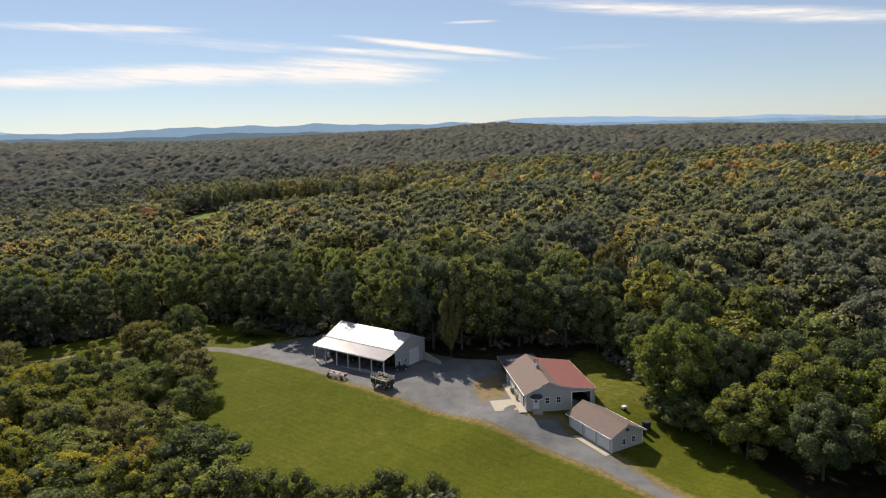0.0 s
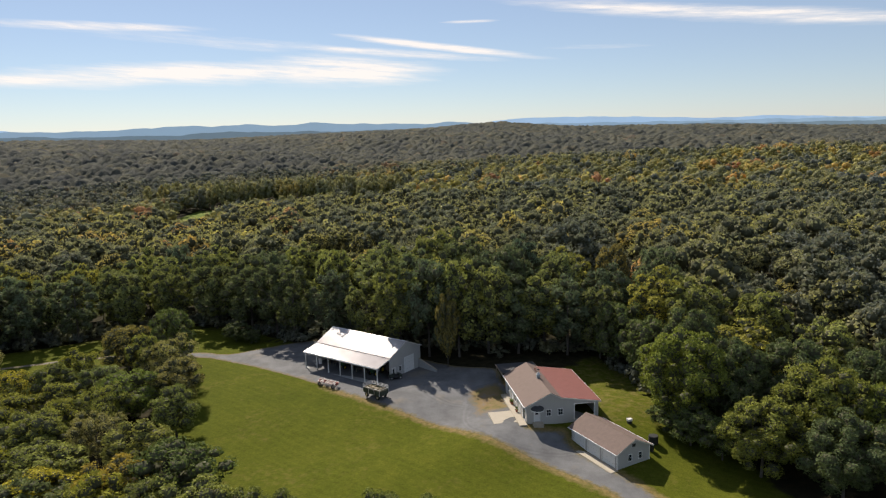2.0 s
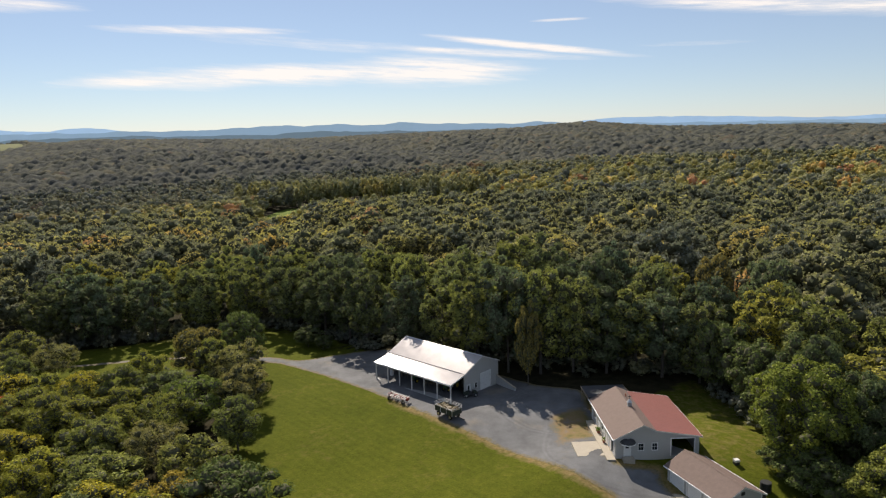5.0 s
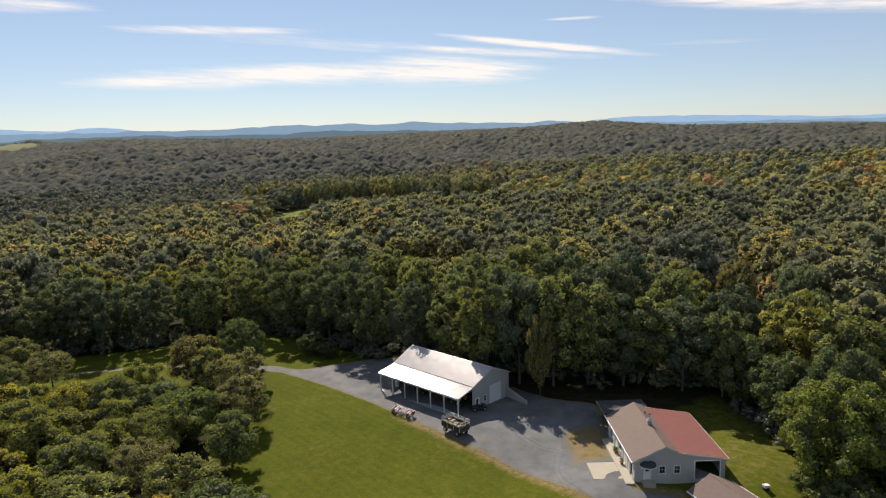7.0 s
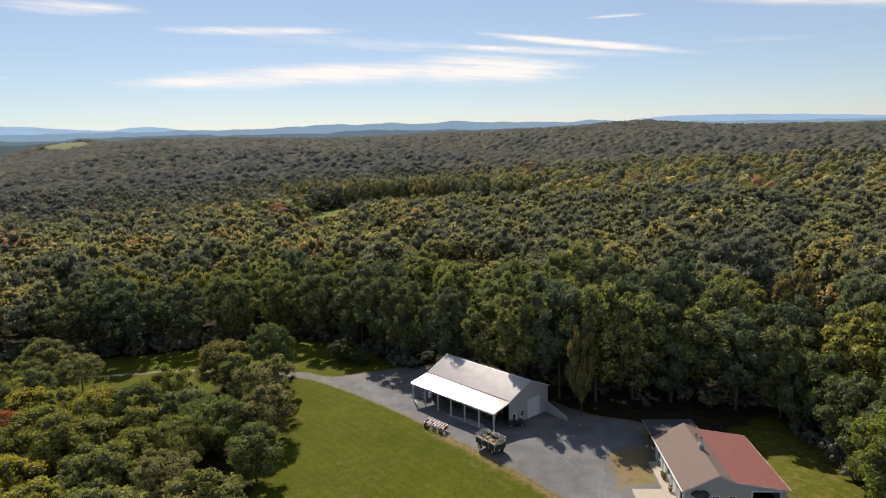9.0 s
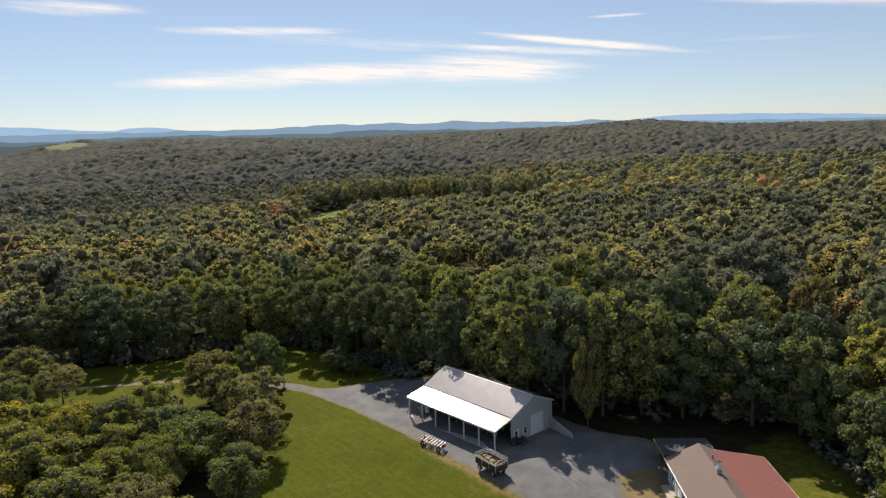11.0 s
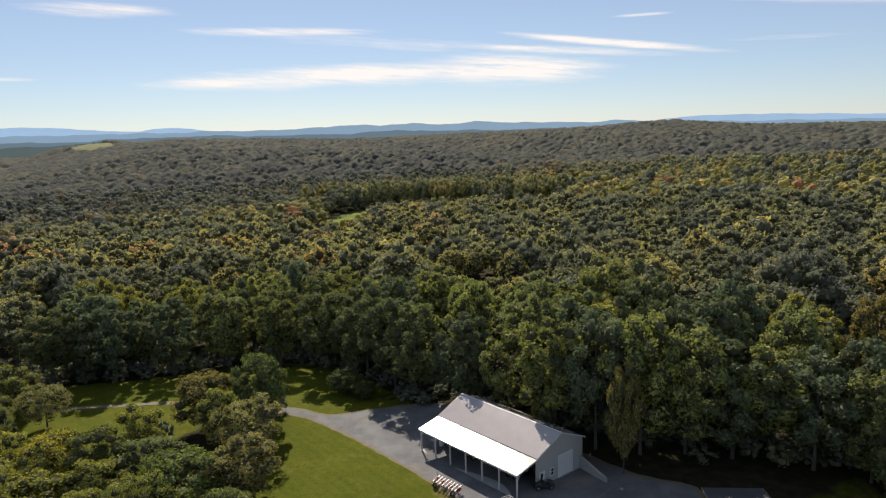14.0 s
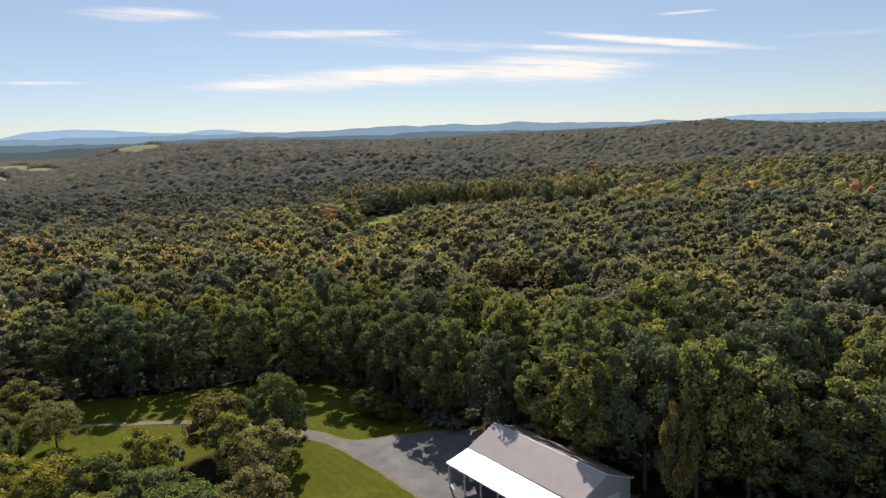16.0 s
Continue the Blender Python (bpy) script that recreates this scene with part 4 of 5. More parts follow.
# ---- building helpers ----
def wall_panel(top, x0, x1, z0, holes, thick, knots=()):
    """A wall in x-z from y = 0 to thick, under the line top(x), with holes (x0, x1, z0, z1)."""
    bm = bmesh.new()
    xs = sorted({x0, x1, *knots, *(h[0] for h in holes), *(h[1] for h in holes)})
    for a, b in zip(xs, xs[1:]):
        cuts = sorted((h[2], h[3]) for h in holes if h[0] <= a + 1e-6 and h[1] >= b - 1e-6)
        lo = z0
        spans = []
        for c, d in cuts:
            if c > lo + 1e-6:
                spans.append((lo, lo, c, c))
            lo = d
        spans.append((lo, lo, top(a), top(b)))
        for p, q, r, s in spans:
            prism([(a, p), (b, q), (b, s), (a, r)], 0, thick, "y", bm)
    bmesh.ops.remove_doubles(bm, verts=bm.verts[:], dist=0.001)
    return bm


def turned(bm, m):
    bmesh.ops.transform(bm, matrix=m, verts=bm.verts[:])
    return bm


def window(parent, x0, x1, z0, z1, m, sash=True):
    """A framed window in a wall opening; m carries it from x-z at y = 0 (outside is -y)."""
    bm = bmesh.new()
    w = 0.09
    for a in ((x0 - w, x0, z0 - w, z1 + w), (x1, x1 + w, z0 - w, z1 + w), (x0, x1, z1, z1 + w), (x0, x1, z0 - w, z0)):
        box(a[0], a[1], -0.045, 0.10, a[2], a[3], 0, bm)
    fr = part("window", turned(bm, m), M_WHITE, parent, "white-framed window with dark glass")
    part("pane", turned(box(x0, x1, 0.06, 0.08, z0, (z0 + z1) / 2 - 0.02), m), M_GLASS, fr)
    part("pane", turned(box(x0, x1, 0.06, 0.08, (z0 + z1) / 2 + 0.02, z1), m), M_GLASS, fr)
    bm = box(x0, x1, 0.035, 0.10, (z0 + z1) / 2 - 0.02, (z0 + z1) / 2 + 0.02)
    box((x0 + x1) / 2 - 0.015, (x0 + x1) / 2 + 0.015, 0.04, 0.06, z0, z1, 0, bm)
    part("glazing_bar", turned(bm, m), M_WHITE, fr)
    return fr


def overhead_door(parent, x0, x1, z1, m, panels=4, glass=False):
    """A white sectional door: stacked panels in a frame."""
    bm = box(x0 - 0.12, x0, -0.05, 0.1, 0, z1 + 0.12)
    box(x1, x1 + 0.12, -0.05, 0.1, 0, z1 + 0.12, 0, bm)
    box(x0, x1, -0.05, 0.1, z1, z1 + 0.12, 0, bm)
    d = part("garage_door", turned(bm, m), M_WHITE, parent, "white sectional overhead door")
    h = z1 / panels
    for i in range(panels):
        p = part("panel", turned(box(x0, x1, 0.05, 0.09, i * h + 0.012, (i + 1) * h - 0.012, 0.008), m), M_PANEL, d)
        if glass and i == panels - 2:
            for j in range(5):
                c = x0 + (j + 0.5) * (x1 - x0) / 5
                part("light", turned(box(c - 0.16, c + 0.16, 0.04, 0.052, i * h + h * 0.35, i * h + h * 0.65), m), M_GLASS, p)
    return d


M_PANEL = plain("door_panel", (0.70, 0.70, 0.68), 0.5, vary=0.05)
M_GREEN = plain("green_paint", (0.03, 0.09, 0.03), 0.4, vary=0.15)
M_YELLOW = plain("yellow_paint", (0.62, 0.46, 0.04), 0.45, vary=0.1)
M_REDPAINT = plain("red_paint", (0.26, 0.045, 0.032), 0.5, vary=0.2)
M_BLACK = plain("black_plastic", (0.025, 0.025, 0.027), 0.5, vary=0.2)
M_DKGREEN = plain("dark_green_paint", (0.030, 0.042, 0.030), 0.6, vary=0.25)
M_STRAW = plain("straw", (0.13, 0.105, 0.05), 0.9, vary=0.4, scale=6, bump=0.02)
M_SQUASH = plain("squash_skin", (0.17, 0.125, 0.06), 0.5, vary=0.35, scale=3)
M_BRICK = plain("terracotta", (0.33, 0.13, 0.08), 0.8, vary=0.2)
M_BLOCK = plain("concrete_block", (0.36, 0.36, 0.35), 0.9, vary=0.15, scale=1.5, bump=0.01)

# ---- pavilion ----
pv = thing("pavilion", pose(-29.2, 146.9, 1.0, 0, 0, -36.3), "open-fronted farm pavilion with grey siding and shiny metal roof", "barn")
PL = 20.8


def pv_top(y):
    return 4.40 + (y - 4) * 0.4510 if y < 9.1 else 6.70 - (y - 9.1) * 0.4231


def roof_slope(name, parent, p, q, x0, x1, material, label="", thick=0.09, rib=0.9):
    """A metal roof slope from p to q (y, z), with standing ribs."""
    py, pz = p
    qy, qz = q
    slope = part(name, prism([(py, pz - thick), (qy, qz - thick), (qy, qz), (py, pz)], x0, x1, "x"), material, parent, label)
    n = int((x1 - x0) / rib)
    one = None
    for i in range(n + 1):
        c = x0 + 0.03 + i * (x1 - x0 - 0.06) / n
        if one is None:
            one = part("rib", prism([(py, pz), (qy, qz), (qy, qz + 0.006), (py, pz + 0.006)], -0.02, 0.02, "x"), material, slope)
            ob = one
        else:
            ob = new("rib", one.data)
            ob.parent = slope
        ob.matrix_basis = Matrix.Translation((c, 0, 0))
    return slope


roof_slope("porch_roof", pv, (0, 3.51), (4.0, 4.38), 0, PL, M_TIN)
roof_slope("main_roof", pv, (4.0, 4.50), (9.1, 6.77), 0, PL, M_TIN)
roof_slope("rear_roof", pv, (14.35, 4.55), (9.1, 6.78), 0, PL, M_TIN)
part("ridge_cap", prism([(8.99, 6.72), (9.1, 6.79), (9.21, 6.72), (9.21, 6.75), (9.1, 6.82), (8.99, 6.75)], -0.03, PL + 0.03, "x"), M_STEEL, pv)
part("fascia", box(0, PL, -0.04, -0.005, 3.28, 3.50), M_WHITE, pv, "white eave board")
for x in (-0.035, PL):
    part("rake_board", prism([(0, 3.30), (4, 4.20), (9.1, 6.58), (14.35, 4.34), (14.35, 4.54), (9.1, 6.78), (4, 4.46), (0, 3.505)], x, x + 0.035, "x"), M_TRIM, pv)
RIGHT = Matrix(((0, -1, 0, PL - 0.2), (1, 0, 0, 0), (0, 0, 1, 0), (0, 0, 0, 1)))
LEFT = Matrix(((0, 1, 0, 0.2), (1, 0, 0, 0), (0, 0, 1, 0), (0, 0, 0, 1)))
holes = [(4.75, 5.65, 0, 2.05), (6.9, 7.6, 0.95, 1.95), (8.7, 11.6, 0, 3.25)]
part("gable_wall", turned(wall_panel(lambda y: pv_top(y) - 0.12, 4, 14, -1.2, holes, 0.15, (9.1,)), RIGHT), M_SIDING, pv)
part("gable_wall", turned(wall_panel(lambda y: pv_top(y) - 0.12, 4, 14, -1.2, [], 0.15, (9.1,)), LEFT), M_SIDING, pv)
part("rear_wall", box(0.36, PL - 0.36, 13.85, 14, -1.2, 4.45), M_SIDING, pv)
part("floor_slab", box(0.05, PL - 0.05, 0.1, 13.84, -0.9, 0.03), M_BLOCK, pv, "grey concrete floor slab")
overhead_door(pv, 8.7, 11.6, 3.25, RIGHT, 5)
window(pv, 6.9, 7.6, 0.95, 1.95, RIGHT)
bm = box(4.65, 4.75, -0.04, 0.1, 0, 2.15)
box(5.65, 5.75, -0.04, 0.1, 0, 2.15, 0, bm)
box(4.75, 5.65, -0.04, 0.1, 2.05, 2.15, 0, bm)
d = part("door", turned(bm, RIGHT), M_WHITE, pv, "white entrance door with a glazed upper half")
part("door_leaf", turned(box(4.76, 5.64, 0.05, 0.09, 0.02, 2.04), RIGHT), M_PANEL, d)
part("pane", turned(box(4.95, 5.45, 0.03, 0.048, 1.15, 1.85), RIGHT), M_GLASS, d)
for i in range(7):
    c = 0.28 + i * (PL - 0.56) / 6
    bm = box(c - 0.09, c + 0.09, 0.2, 0.38, -0.4, 3.45)
    rod((c, 0.38, 2.5), (c, 1.1, 3.5), 0.05, 4, None, bm)
    part("post", bm, M_TRIM, pv)
    if i not in (0, 6):
        part("post", box(c - 0.1, c + 0.1, 4.0, 4.2, -0.2, 4.3), M_WOOD, pv)
part("header_beam", box(0.2, PL - 0.2, 0.22, 0.36, 3.04, 3.26), M_WOOD, pv)
part("header_beam", box(0.4, PL - 0.4, 4.03, 4.17, 3.95, 4.26), M_WOOD, pv)
for i in range(6):
    c = 0.6 + i * (PL - 1.2) / 5
    part("roof_truss", prism([(0.3, 3.2), (4.0, 4.1), (9.1, 6.5), (13.9, 4.4), (13.9, 4.2), (4.0, 3.9)], c - 0.04, c + 0.04, "x"), M_WOOD, pv)

PVM = pv.matrix_basis.copy()


def tractor(m, label):
    """A farm tractor with tall rear wheels and a roll frame."""
    ob = thing("tractor", m, label, "tractor", "tractors under the porch")
    bm = box(-0.42, 0.42, -0.2, 1.75, 0.75, 1.45, 0.07)
    part("hood", bm, M_GREEN, ob)
    part("chassis", box(-0.3, 0.3, -1.6, 1.6, 0.5, 0.8, 0.03), M_BLACK, ob)
    part("seat", box(-0.28, 0.28, -1.2, -0.7, 1.05, 1.3, 0.06), M_YELLOW, ob)
    part("canopy", box(-0.75, 0.75, -1.7, 0.0, 2.35, 2.45, 0.04), M_GREEN, ob)
    for x in (-0.65, 0.65):
        part("roll_post", rod((x, -1.4, 0.9), (x, -1.4, 2.38), 0.045), M_BLACK, ob)
        part("fender", box(x - 0.2, x + 0.2, -1.75, -0.35, 1.45, 1.55, 0.03), M_GREEN, ob)
    part("steering_wheel", rod((0, -0.45, 1.55), (0, -0.43, 1.58), 0.2, 12), M_BLACK, ob)
    part("exhaust", rod((0.2, 1.0, 1.4), (0.2, 1.0, 2.2), 0.04), M_BLACK, ob)
    for x in (-0.72, 0.72):
        t = wheel(ob, x, -1.05, 0.75, 0.75, 0.4, "x")
        t.children[0].data.materials[0] = M_YELLOW
        t = wheel(ob, x * 0.9, 1.35, 0.45, 0.45, 0.25, "x")
        t.children[0].data.materials[0] = M_YELLOW
    return ob


tractor(PVM @ pose(8.0, 5.0, 0.03, 0, 0, 172), "green tractor with yellow wheels parked under the porch roof")
tractor(PVM @ pose(15.9, 5.2, 0.03, 0, 0, 185), "green tractor with yellow wheels parked beside a post")


def drum(m, r, h, material, label, name="drum", lid=None):
    ob = thing(name, m, label, name.replace("_", " "))
    bm = rod((0, 0, 0), (0, 0, h), r, 16)
    bmesh.ops.bevel(bm, geom=[e for e in bm.edges if abs(e.verts[0].co.z - e.verts[1].co.z) < 1e-4], offset=r * 0.08, segments=2, affect="EDGES")
    part("body", bm, material, ob)
    for z in (h * 0.33, h * 0.66):
        part("hoop", rod((0, 0, z - 0.02), (0, 0, z + 0.02), r * 1.03, 16), material, ob)
    part("lid", rod((0, 0, h), (0, 0, h + 0.04), r * 0.96, 16), lid or material, ob)
    return ob


drum(PVM @ pose(1.4, 3.4, 0.03), 0.35, 1.1, M_WHITE, "white drum standing at the end of the porch", "water_drum")
drum(PVM @ pose(2.6, 4.8, 0.03), 0.45, 1.0, M_BLACK, "dark drum standing on the porch floor", "water_drum")
drum(PVM @ pose(11.8, 5.4, 0.03), 0.4, 1.0, M_BLACK, "dark drum standing beside the tractors", "water_drum")


def work_table(m, label):
    ob = thing("work_table", m, label, "table")
    part("tabletop", box(-1.2, 1.2, -0.4, 0.4, 0.72, 0.78, 0.01), M_WOOD, ob)
    for x in (-1.1, 1.1):
        for y in (-0.33, 0.33):
            part("leg", box(x - 0.04, x + 0.04, y - 0.04, y + 0.04, 0, 0.72), M_WOOD, ob)
    return ob


work_table(PVM @ pose(12.8, 4.0, 0.03), "rough wooden work table under the porch roof")
work_table(PVM @ pose(4.9, 5.2, 0.03, 0, 0, 90), "rough wooden work table inside the pavilion")

# the retaining wall beside the pavilion
rw = thing("retaining_wall", PVM @ pose(PL - 0.1, 13.2, 0, 0, 0, -12), "low concrete block retaining wall stepping down from the pavilion", "wall")
for i in range(5):
    part("wall_block", prism([(i * 1.12, -1.2), (i * 1.12 + 1.115, -1.2), (i * 1.12 + 1.115, 1.75 - (i + 1) * 0.22), (i * 1.12, 1.75 - i * 0.22)], 0, 0.3, "y"), M_BLOCK, rw)
part("coping", prism([(0, 1.75), (5.6, 0.65), (5.6, 0.73), (0, 1.83)], -0.04, 0.34, "y"), M_CONC, rw)


def utility_cart(m):
    ob = thing("utility_cart", m, "dark off-road utility cart parked by the gable wall", "utility vehicle")
    part("chassis", box(-0.65, 0.65, -1.3, 1.3, 0.35, 0.6, 0.04), M_BLACK, ob)
    part("cargo_bed", box(-0.68, 0.68, -1.35, -0.35, 0.62, 0.95, 0.04), M_DKGREEN, ob)
    part("bonnet", prism([(0.55, 0.6), (1.35, 0.6), (1.3, 0.8), (0.55, 1.0)], -0.6, 0.6, "x"), M_DKGREEN, ob)
    part("seat", box(-0.55, 0.55, -0.25, 0.2, 0.6, 0.85, 0.05), M_BLACK, ob)
    part("backrest", box(-0.55, 0.55, -0.33, -0.22, 0.85, 1.3, 0.04), M_BLACK, ob)
    for x in (-0.6, 0.6):
        part("roll_bar", rod((x, -0.35, 0.6), (x, -0.3, 1.75), 0.03), M_BLACK, ob)
        for y in (-0.9, 0.9):
            wheel(ob, x, y, 0.32, 0.32, 0.24, "x")
    part("roll_bar", rod((-0.6, -0.3, 1.75), (0.6, -0.3, 1.75), 0.03), M_BLACK, ob)
    return ob


utility_cart(pose(-9.2, 138.3, gz(-9.2, 138.3) + 0.05, 0, 0, -72))


# ---- hay wagon with its load ----
def hay_wagon(m):
    ob = thing("farm_wagon", m, "dark green farm wagon with pale pipe rails", "wagon")
    part("bed", box(-2.2, 2.2, -1.1, 1.1, 0.85, 1.0, 0.02), M_WOOD, ob)
    for y in (-1.12, 1.06):
        part("side_board", box(-2.2, 2.2, y, y + 0.06, 0.9, 1.75), M_DKGREEN, ob)
    for x in (-2.22, 2.16):
        part("end_board", box(x, x + 0.06, -1.06, 1.06, 0.9, 1.75), M_DKGREEN, ob)
    for x in (-2.15, -0.75, 0.75, 2.15):
        for y in (-1.17, 1.17):
            part("stake", rod((x, y, 0.85), (x, y, 2.45 if y > 0 else 2.0), 0.035, 6), M_TRIM, ob)
    for z in (1.95, 2.2, 2.45):
        part("rail", rod((-2.2, 1.17, z), (2.2, 1.17, z), 0.035, 6), M_TRIM, ob)
        part("rail", rod((-2.2, -1.17, z), (-2.2, 1.17, z), 0.035, 6), M_TRIM, ob)
    part("rail", rod((-2.2, -1.17, 2.0), (2.2, -1.17, 2.0), 0.035, 6), M_TRIM, ob)
    part("rail", rod((2.2, -1.17, 2.0), (2.2, 1.17, 2.0), 0.035, 6), M_TRIM, ob)
    part("axle", box(-1.5, -1.35, -0.9, 0.9, 0.4, 0.55), M_BLACK, ob)
    part("axle", box(1.35, 1.5, -0.9, 0.9, 0.4, 0.55), M_BLACK, ob)
    part("tongue", box(2.2, 4.0, -0.06, 0.06, 0.5, 0.62), M_BLACK, ob)
    for x in (-1.43, 1.43):
        for y in (-0.95, 0.95):
            wheel(ob, x, y, 0.45, 0.45, 0.26)
    return ob


wz = gz(-12.2, 129.4) + 0.05
WM = pose(-12.3, 129.3, wz, 0, 0, -40)
hay_wagon(WM)
rl = random.Random(9)


def squash(m, r, label):
    """One ribbed squash on the load."""
    bm = bmesh.new()
    bmesh.ops.create_uvsphere(bm, u_segments=14, v_segments=8, radius=r)
    for v in bm.verts:
        a = math.atan2(v.co.y, v.co.x)
        k = 1 + 0.08 * math.cos(a * 7)
        v.co = Vector((v.co.x * k, v.co.y * k, v.co.z * 0.75))
    ob = part("squash", bm, M_SQUASH)
    ob.matrix_basis = m
    return tagged(ob, label, "squash", "squash on the wagon")


sq = None
for i in range(46):
    x, y = rl.uniform(-1.9, 1.9), rl.uniform(-0.85, 0.85)
    m = WM @ pose(x, y, 1.0 + 0.72 + rl.uniform(-0.12, 0.1), rl.uniform(-30, 30), rl.uniform(-30, 30), rl.uniform(0, 360)) @ Matrix.Scale(rl.uniform(0.75, 1.35), 4)
    if sq is None:
        sq = squash(m, 0.2, "tan and orange ribbed squash in the wagon")
    else:
        copy_thing(sq, m)
bm = bmesh.new()
for i in range(420):
    x, y, a = rl.uniform(-2.1, 2.1), rl.uniform(-1.0, 1.0), rl.uniform(0, 6.28)
    z = 1.62 + rl.uniform(0, 0.13) * (1 - abs(y)) + 0.1 * math.sin(x * 2)
    p = Vector((x, y, z))
    rod(p, p + Vector((math.cos(a) * 0.35, math.sin(a) * 0.35, rl.uniform(-0.05, 0.12))), 0.02, 3, 0.01, bm)
box(-2.13, 2.13, -1.03, 1.03, 1.02, 1.60, 0.05, bm)
st = part("straw", bm, M_STRAW)
st.matrix_basis = WM
tagged(st, "loose straw heaped in the wagon bed", "straw", kind="stuff")


# ---- field implement on the grass ----
def implement(m):
    ob = thing("field_implement", m, "red wheeled field implement with pale cross bars", "farm implement")
    for y in (-0.55, 0.55):
        part("frame_rail", box(-2.3, 2.3, y - 0.06, y + 0.06, 0.75, 0.87), M_REDPAINT, ob)
    for i in range(8):
        x = -2.1 + i * 0.6
        part("cross_bar", turned(box(-0.06, 0.06, -0.95, 0.95, 0.9, 0.98), pose(x, 0, 0, 0, 0, 14)), M_TRIM, ob, "pale weathered cross bar")
    for x in (-2.2, -0.8, 0.7, 2.2):
        part("row_unit", box(x - 0.13, x + 0.13, -0.3, 0.4, 0.5, 1.05, 0.05), M_REDPAINT, ob)
        part("tine", rod((x, -0.6, 0.8), (x + 0.1, -1.0, 0.02), 0.03, 5), M_BLACK, ob)
    for x in (-1.7, 1.7):
        wheel(ob, x, -0.75, 0.38, 0.38, 0.22, "x")
    part("tongue", rod((2.0, 0, 0.8), (3.2, -0.9, 0.3), 0.05, 6), M_BLACK, ob)
    part("marker_arm", rod((2.2, 0.4, 0.9), (2.6, 0.6, 1.5), 0.03, 5), M_BLACK, ob)
    part("marker_arm", rod((-2.2, 0.4, 0.9), (-2.6, 0.6, 1.6), 0.03, 5), M_BLACK, ob)
    return ob


implement(pose(-22.4, 136.3, gz(-22.4, 136.3), 0, 0, -32))

# ---- workshop ----
HM = pose(14.3, 114.0, 1.6, 0, 0, 8.05)
hs = thing("workshop", HM, "grey sided workshop with a brown shingle roof and red lean-to roof", "workshop")


def hs_top(x):
    return float(np.interp(x, (0, 4.1, 5.9, 12.5), (3.0, 4.92, 4.02, 2.98)))


FRONT = Matrix.Identity(4)
fh = [(1.35, 2.25, 0.12, 2.12), (3.45, 4.2, 1.0, 2.05), (5.5, 6.25, 1.0, 2.05), (8.35, 11.75, 0, 2.65)]
part("front_wall", wall_panel(hs_top, 0, 12.5, -1.6, fh, 0.15, (4.1, 5.9)), M_SIDING, hs)
part("rear_wall", turned(wall_panel(hs_top, 0, 12.5, -1.6, [], 0.15, (4.1, 5.9)), Matrix.Translation((0, 15.05, 0))), M_SIDING, hs)
part("side_wall", box(12.35, 12.5, 0.15, 15.05, -1.6, 2.95), M_SIDING, hs)
SIDE = Matrix(((0, 1, 0, 0), (-1, 0, 0, 15.2), (0, 0, 1, 0), (0, 0, 0, 1)))
sh = [(13.0, 14.2, 0, 2.2), (9.6, 10.6, 0, 2.1), (7.0, 8.2, 0.9, 2.1), (4.6, 5.6, 0, 2.1), (2.0, 3.2, 0.9, 2.1)]
part("side_wall", turned(wall_panel(lambda x: 2.95, 0.15, 15.05, -1.6, sh, 0.15), SIDE), M_SIDING, hs)
for a, b in ((7.0, 8.2), (2.0, 3.2)):
    window(hs, a, b, 0.9, 2.1, SIDE)
for a, b in ((9.6, 10.6), (4.6, 5.6)):
    d = part("door", turned(box(a, b, 0.05, 0.1, 0, 2.1), SIDE), M_PANEL, hs, "white side door")
    part("door_handle", turned(rod((b - 0.12, 0.0, 1.0), (b - 0.12, 0.05, 1.0), 0.03), SIDE), M_STEEL, d)
for x in (12.8, 14.35, 11.3, 8.9, 6.3, 3.9, 1.0):
    part("pilaster", turned(box(x - 0.09, x + 0.09, -0.05, -0.003, -0.2, 2.9), SIDE), M_WHITE, hs, "white corner and door trim")
part("floor_slab", box(0.16, 12.34, 0.16, 15.04, -1.4, 0.0), M_BLOCK, hs)
part("roof", prism([(-0.4, 2.80), (4.1, 4.97), (5.95, 4.07), (5.95, 4.20), (4.1, 5.10), (-0.4, 2.93)], -0.35, 15.55, "y"), M_SHINGLE, hs, "weathered brown shingle roof")
red = part("roof", prism([(5.95, 4.04), (12.85, 2.94), (12.85, 3.06), (5.95, 4.16)], -0.3, 15.5, "y"), M_RED, hs, "dull red metal lean-to roof")
seam = part("rib", prism([(5.97, 4.16), (12.85, 3.06), (12.85, 3.068), (5.97, 4.168)], -0.015, 0.015, "y"), M_RED, red)
for i in range(24):
    ob = seam if i == 0 else new("rib", seam.data)
    ob.parent = red
    ob.matrix_basis = Matrix.Translation((0, -0.25 + i * 0.68, 0))
part("gutter", box(-0.52, -0.405, -0.35, 15.55, 2.80, 2.93), M_WHITE, hs, "white gutter")
part("fascia", prism([(12.855, 2.86), (12.90, 2.86), (12.90, 3.06), (12.855, 3.06)], -0.3, 15.5, "y"), M_TRIM, hs)
for y in (-0.39, 15.55):
    part("rake_board", prism([(-0.4, 2.72), (4.1, 4.89), (5.95, 3.99), (12.85, 2.86), (12.85, 3.04), (5.95, 4.15), (4.1, 5.07), (-0.4, 2.90)], y, y + 0.038, "y"), M_TRIM, hs)
window(hs, 3.45, 4.2, 1.0, 2.05, FRONT)
window(hs, 5.5, 6.25, 1.0, 2.05, FRONT)
bm = box(8.2, 8.35, -0.05, 0.1, 0, 2.8)
box(11.75, 11.9, -0.05, 0.1, 0, 2.8, 0, bm)
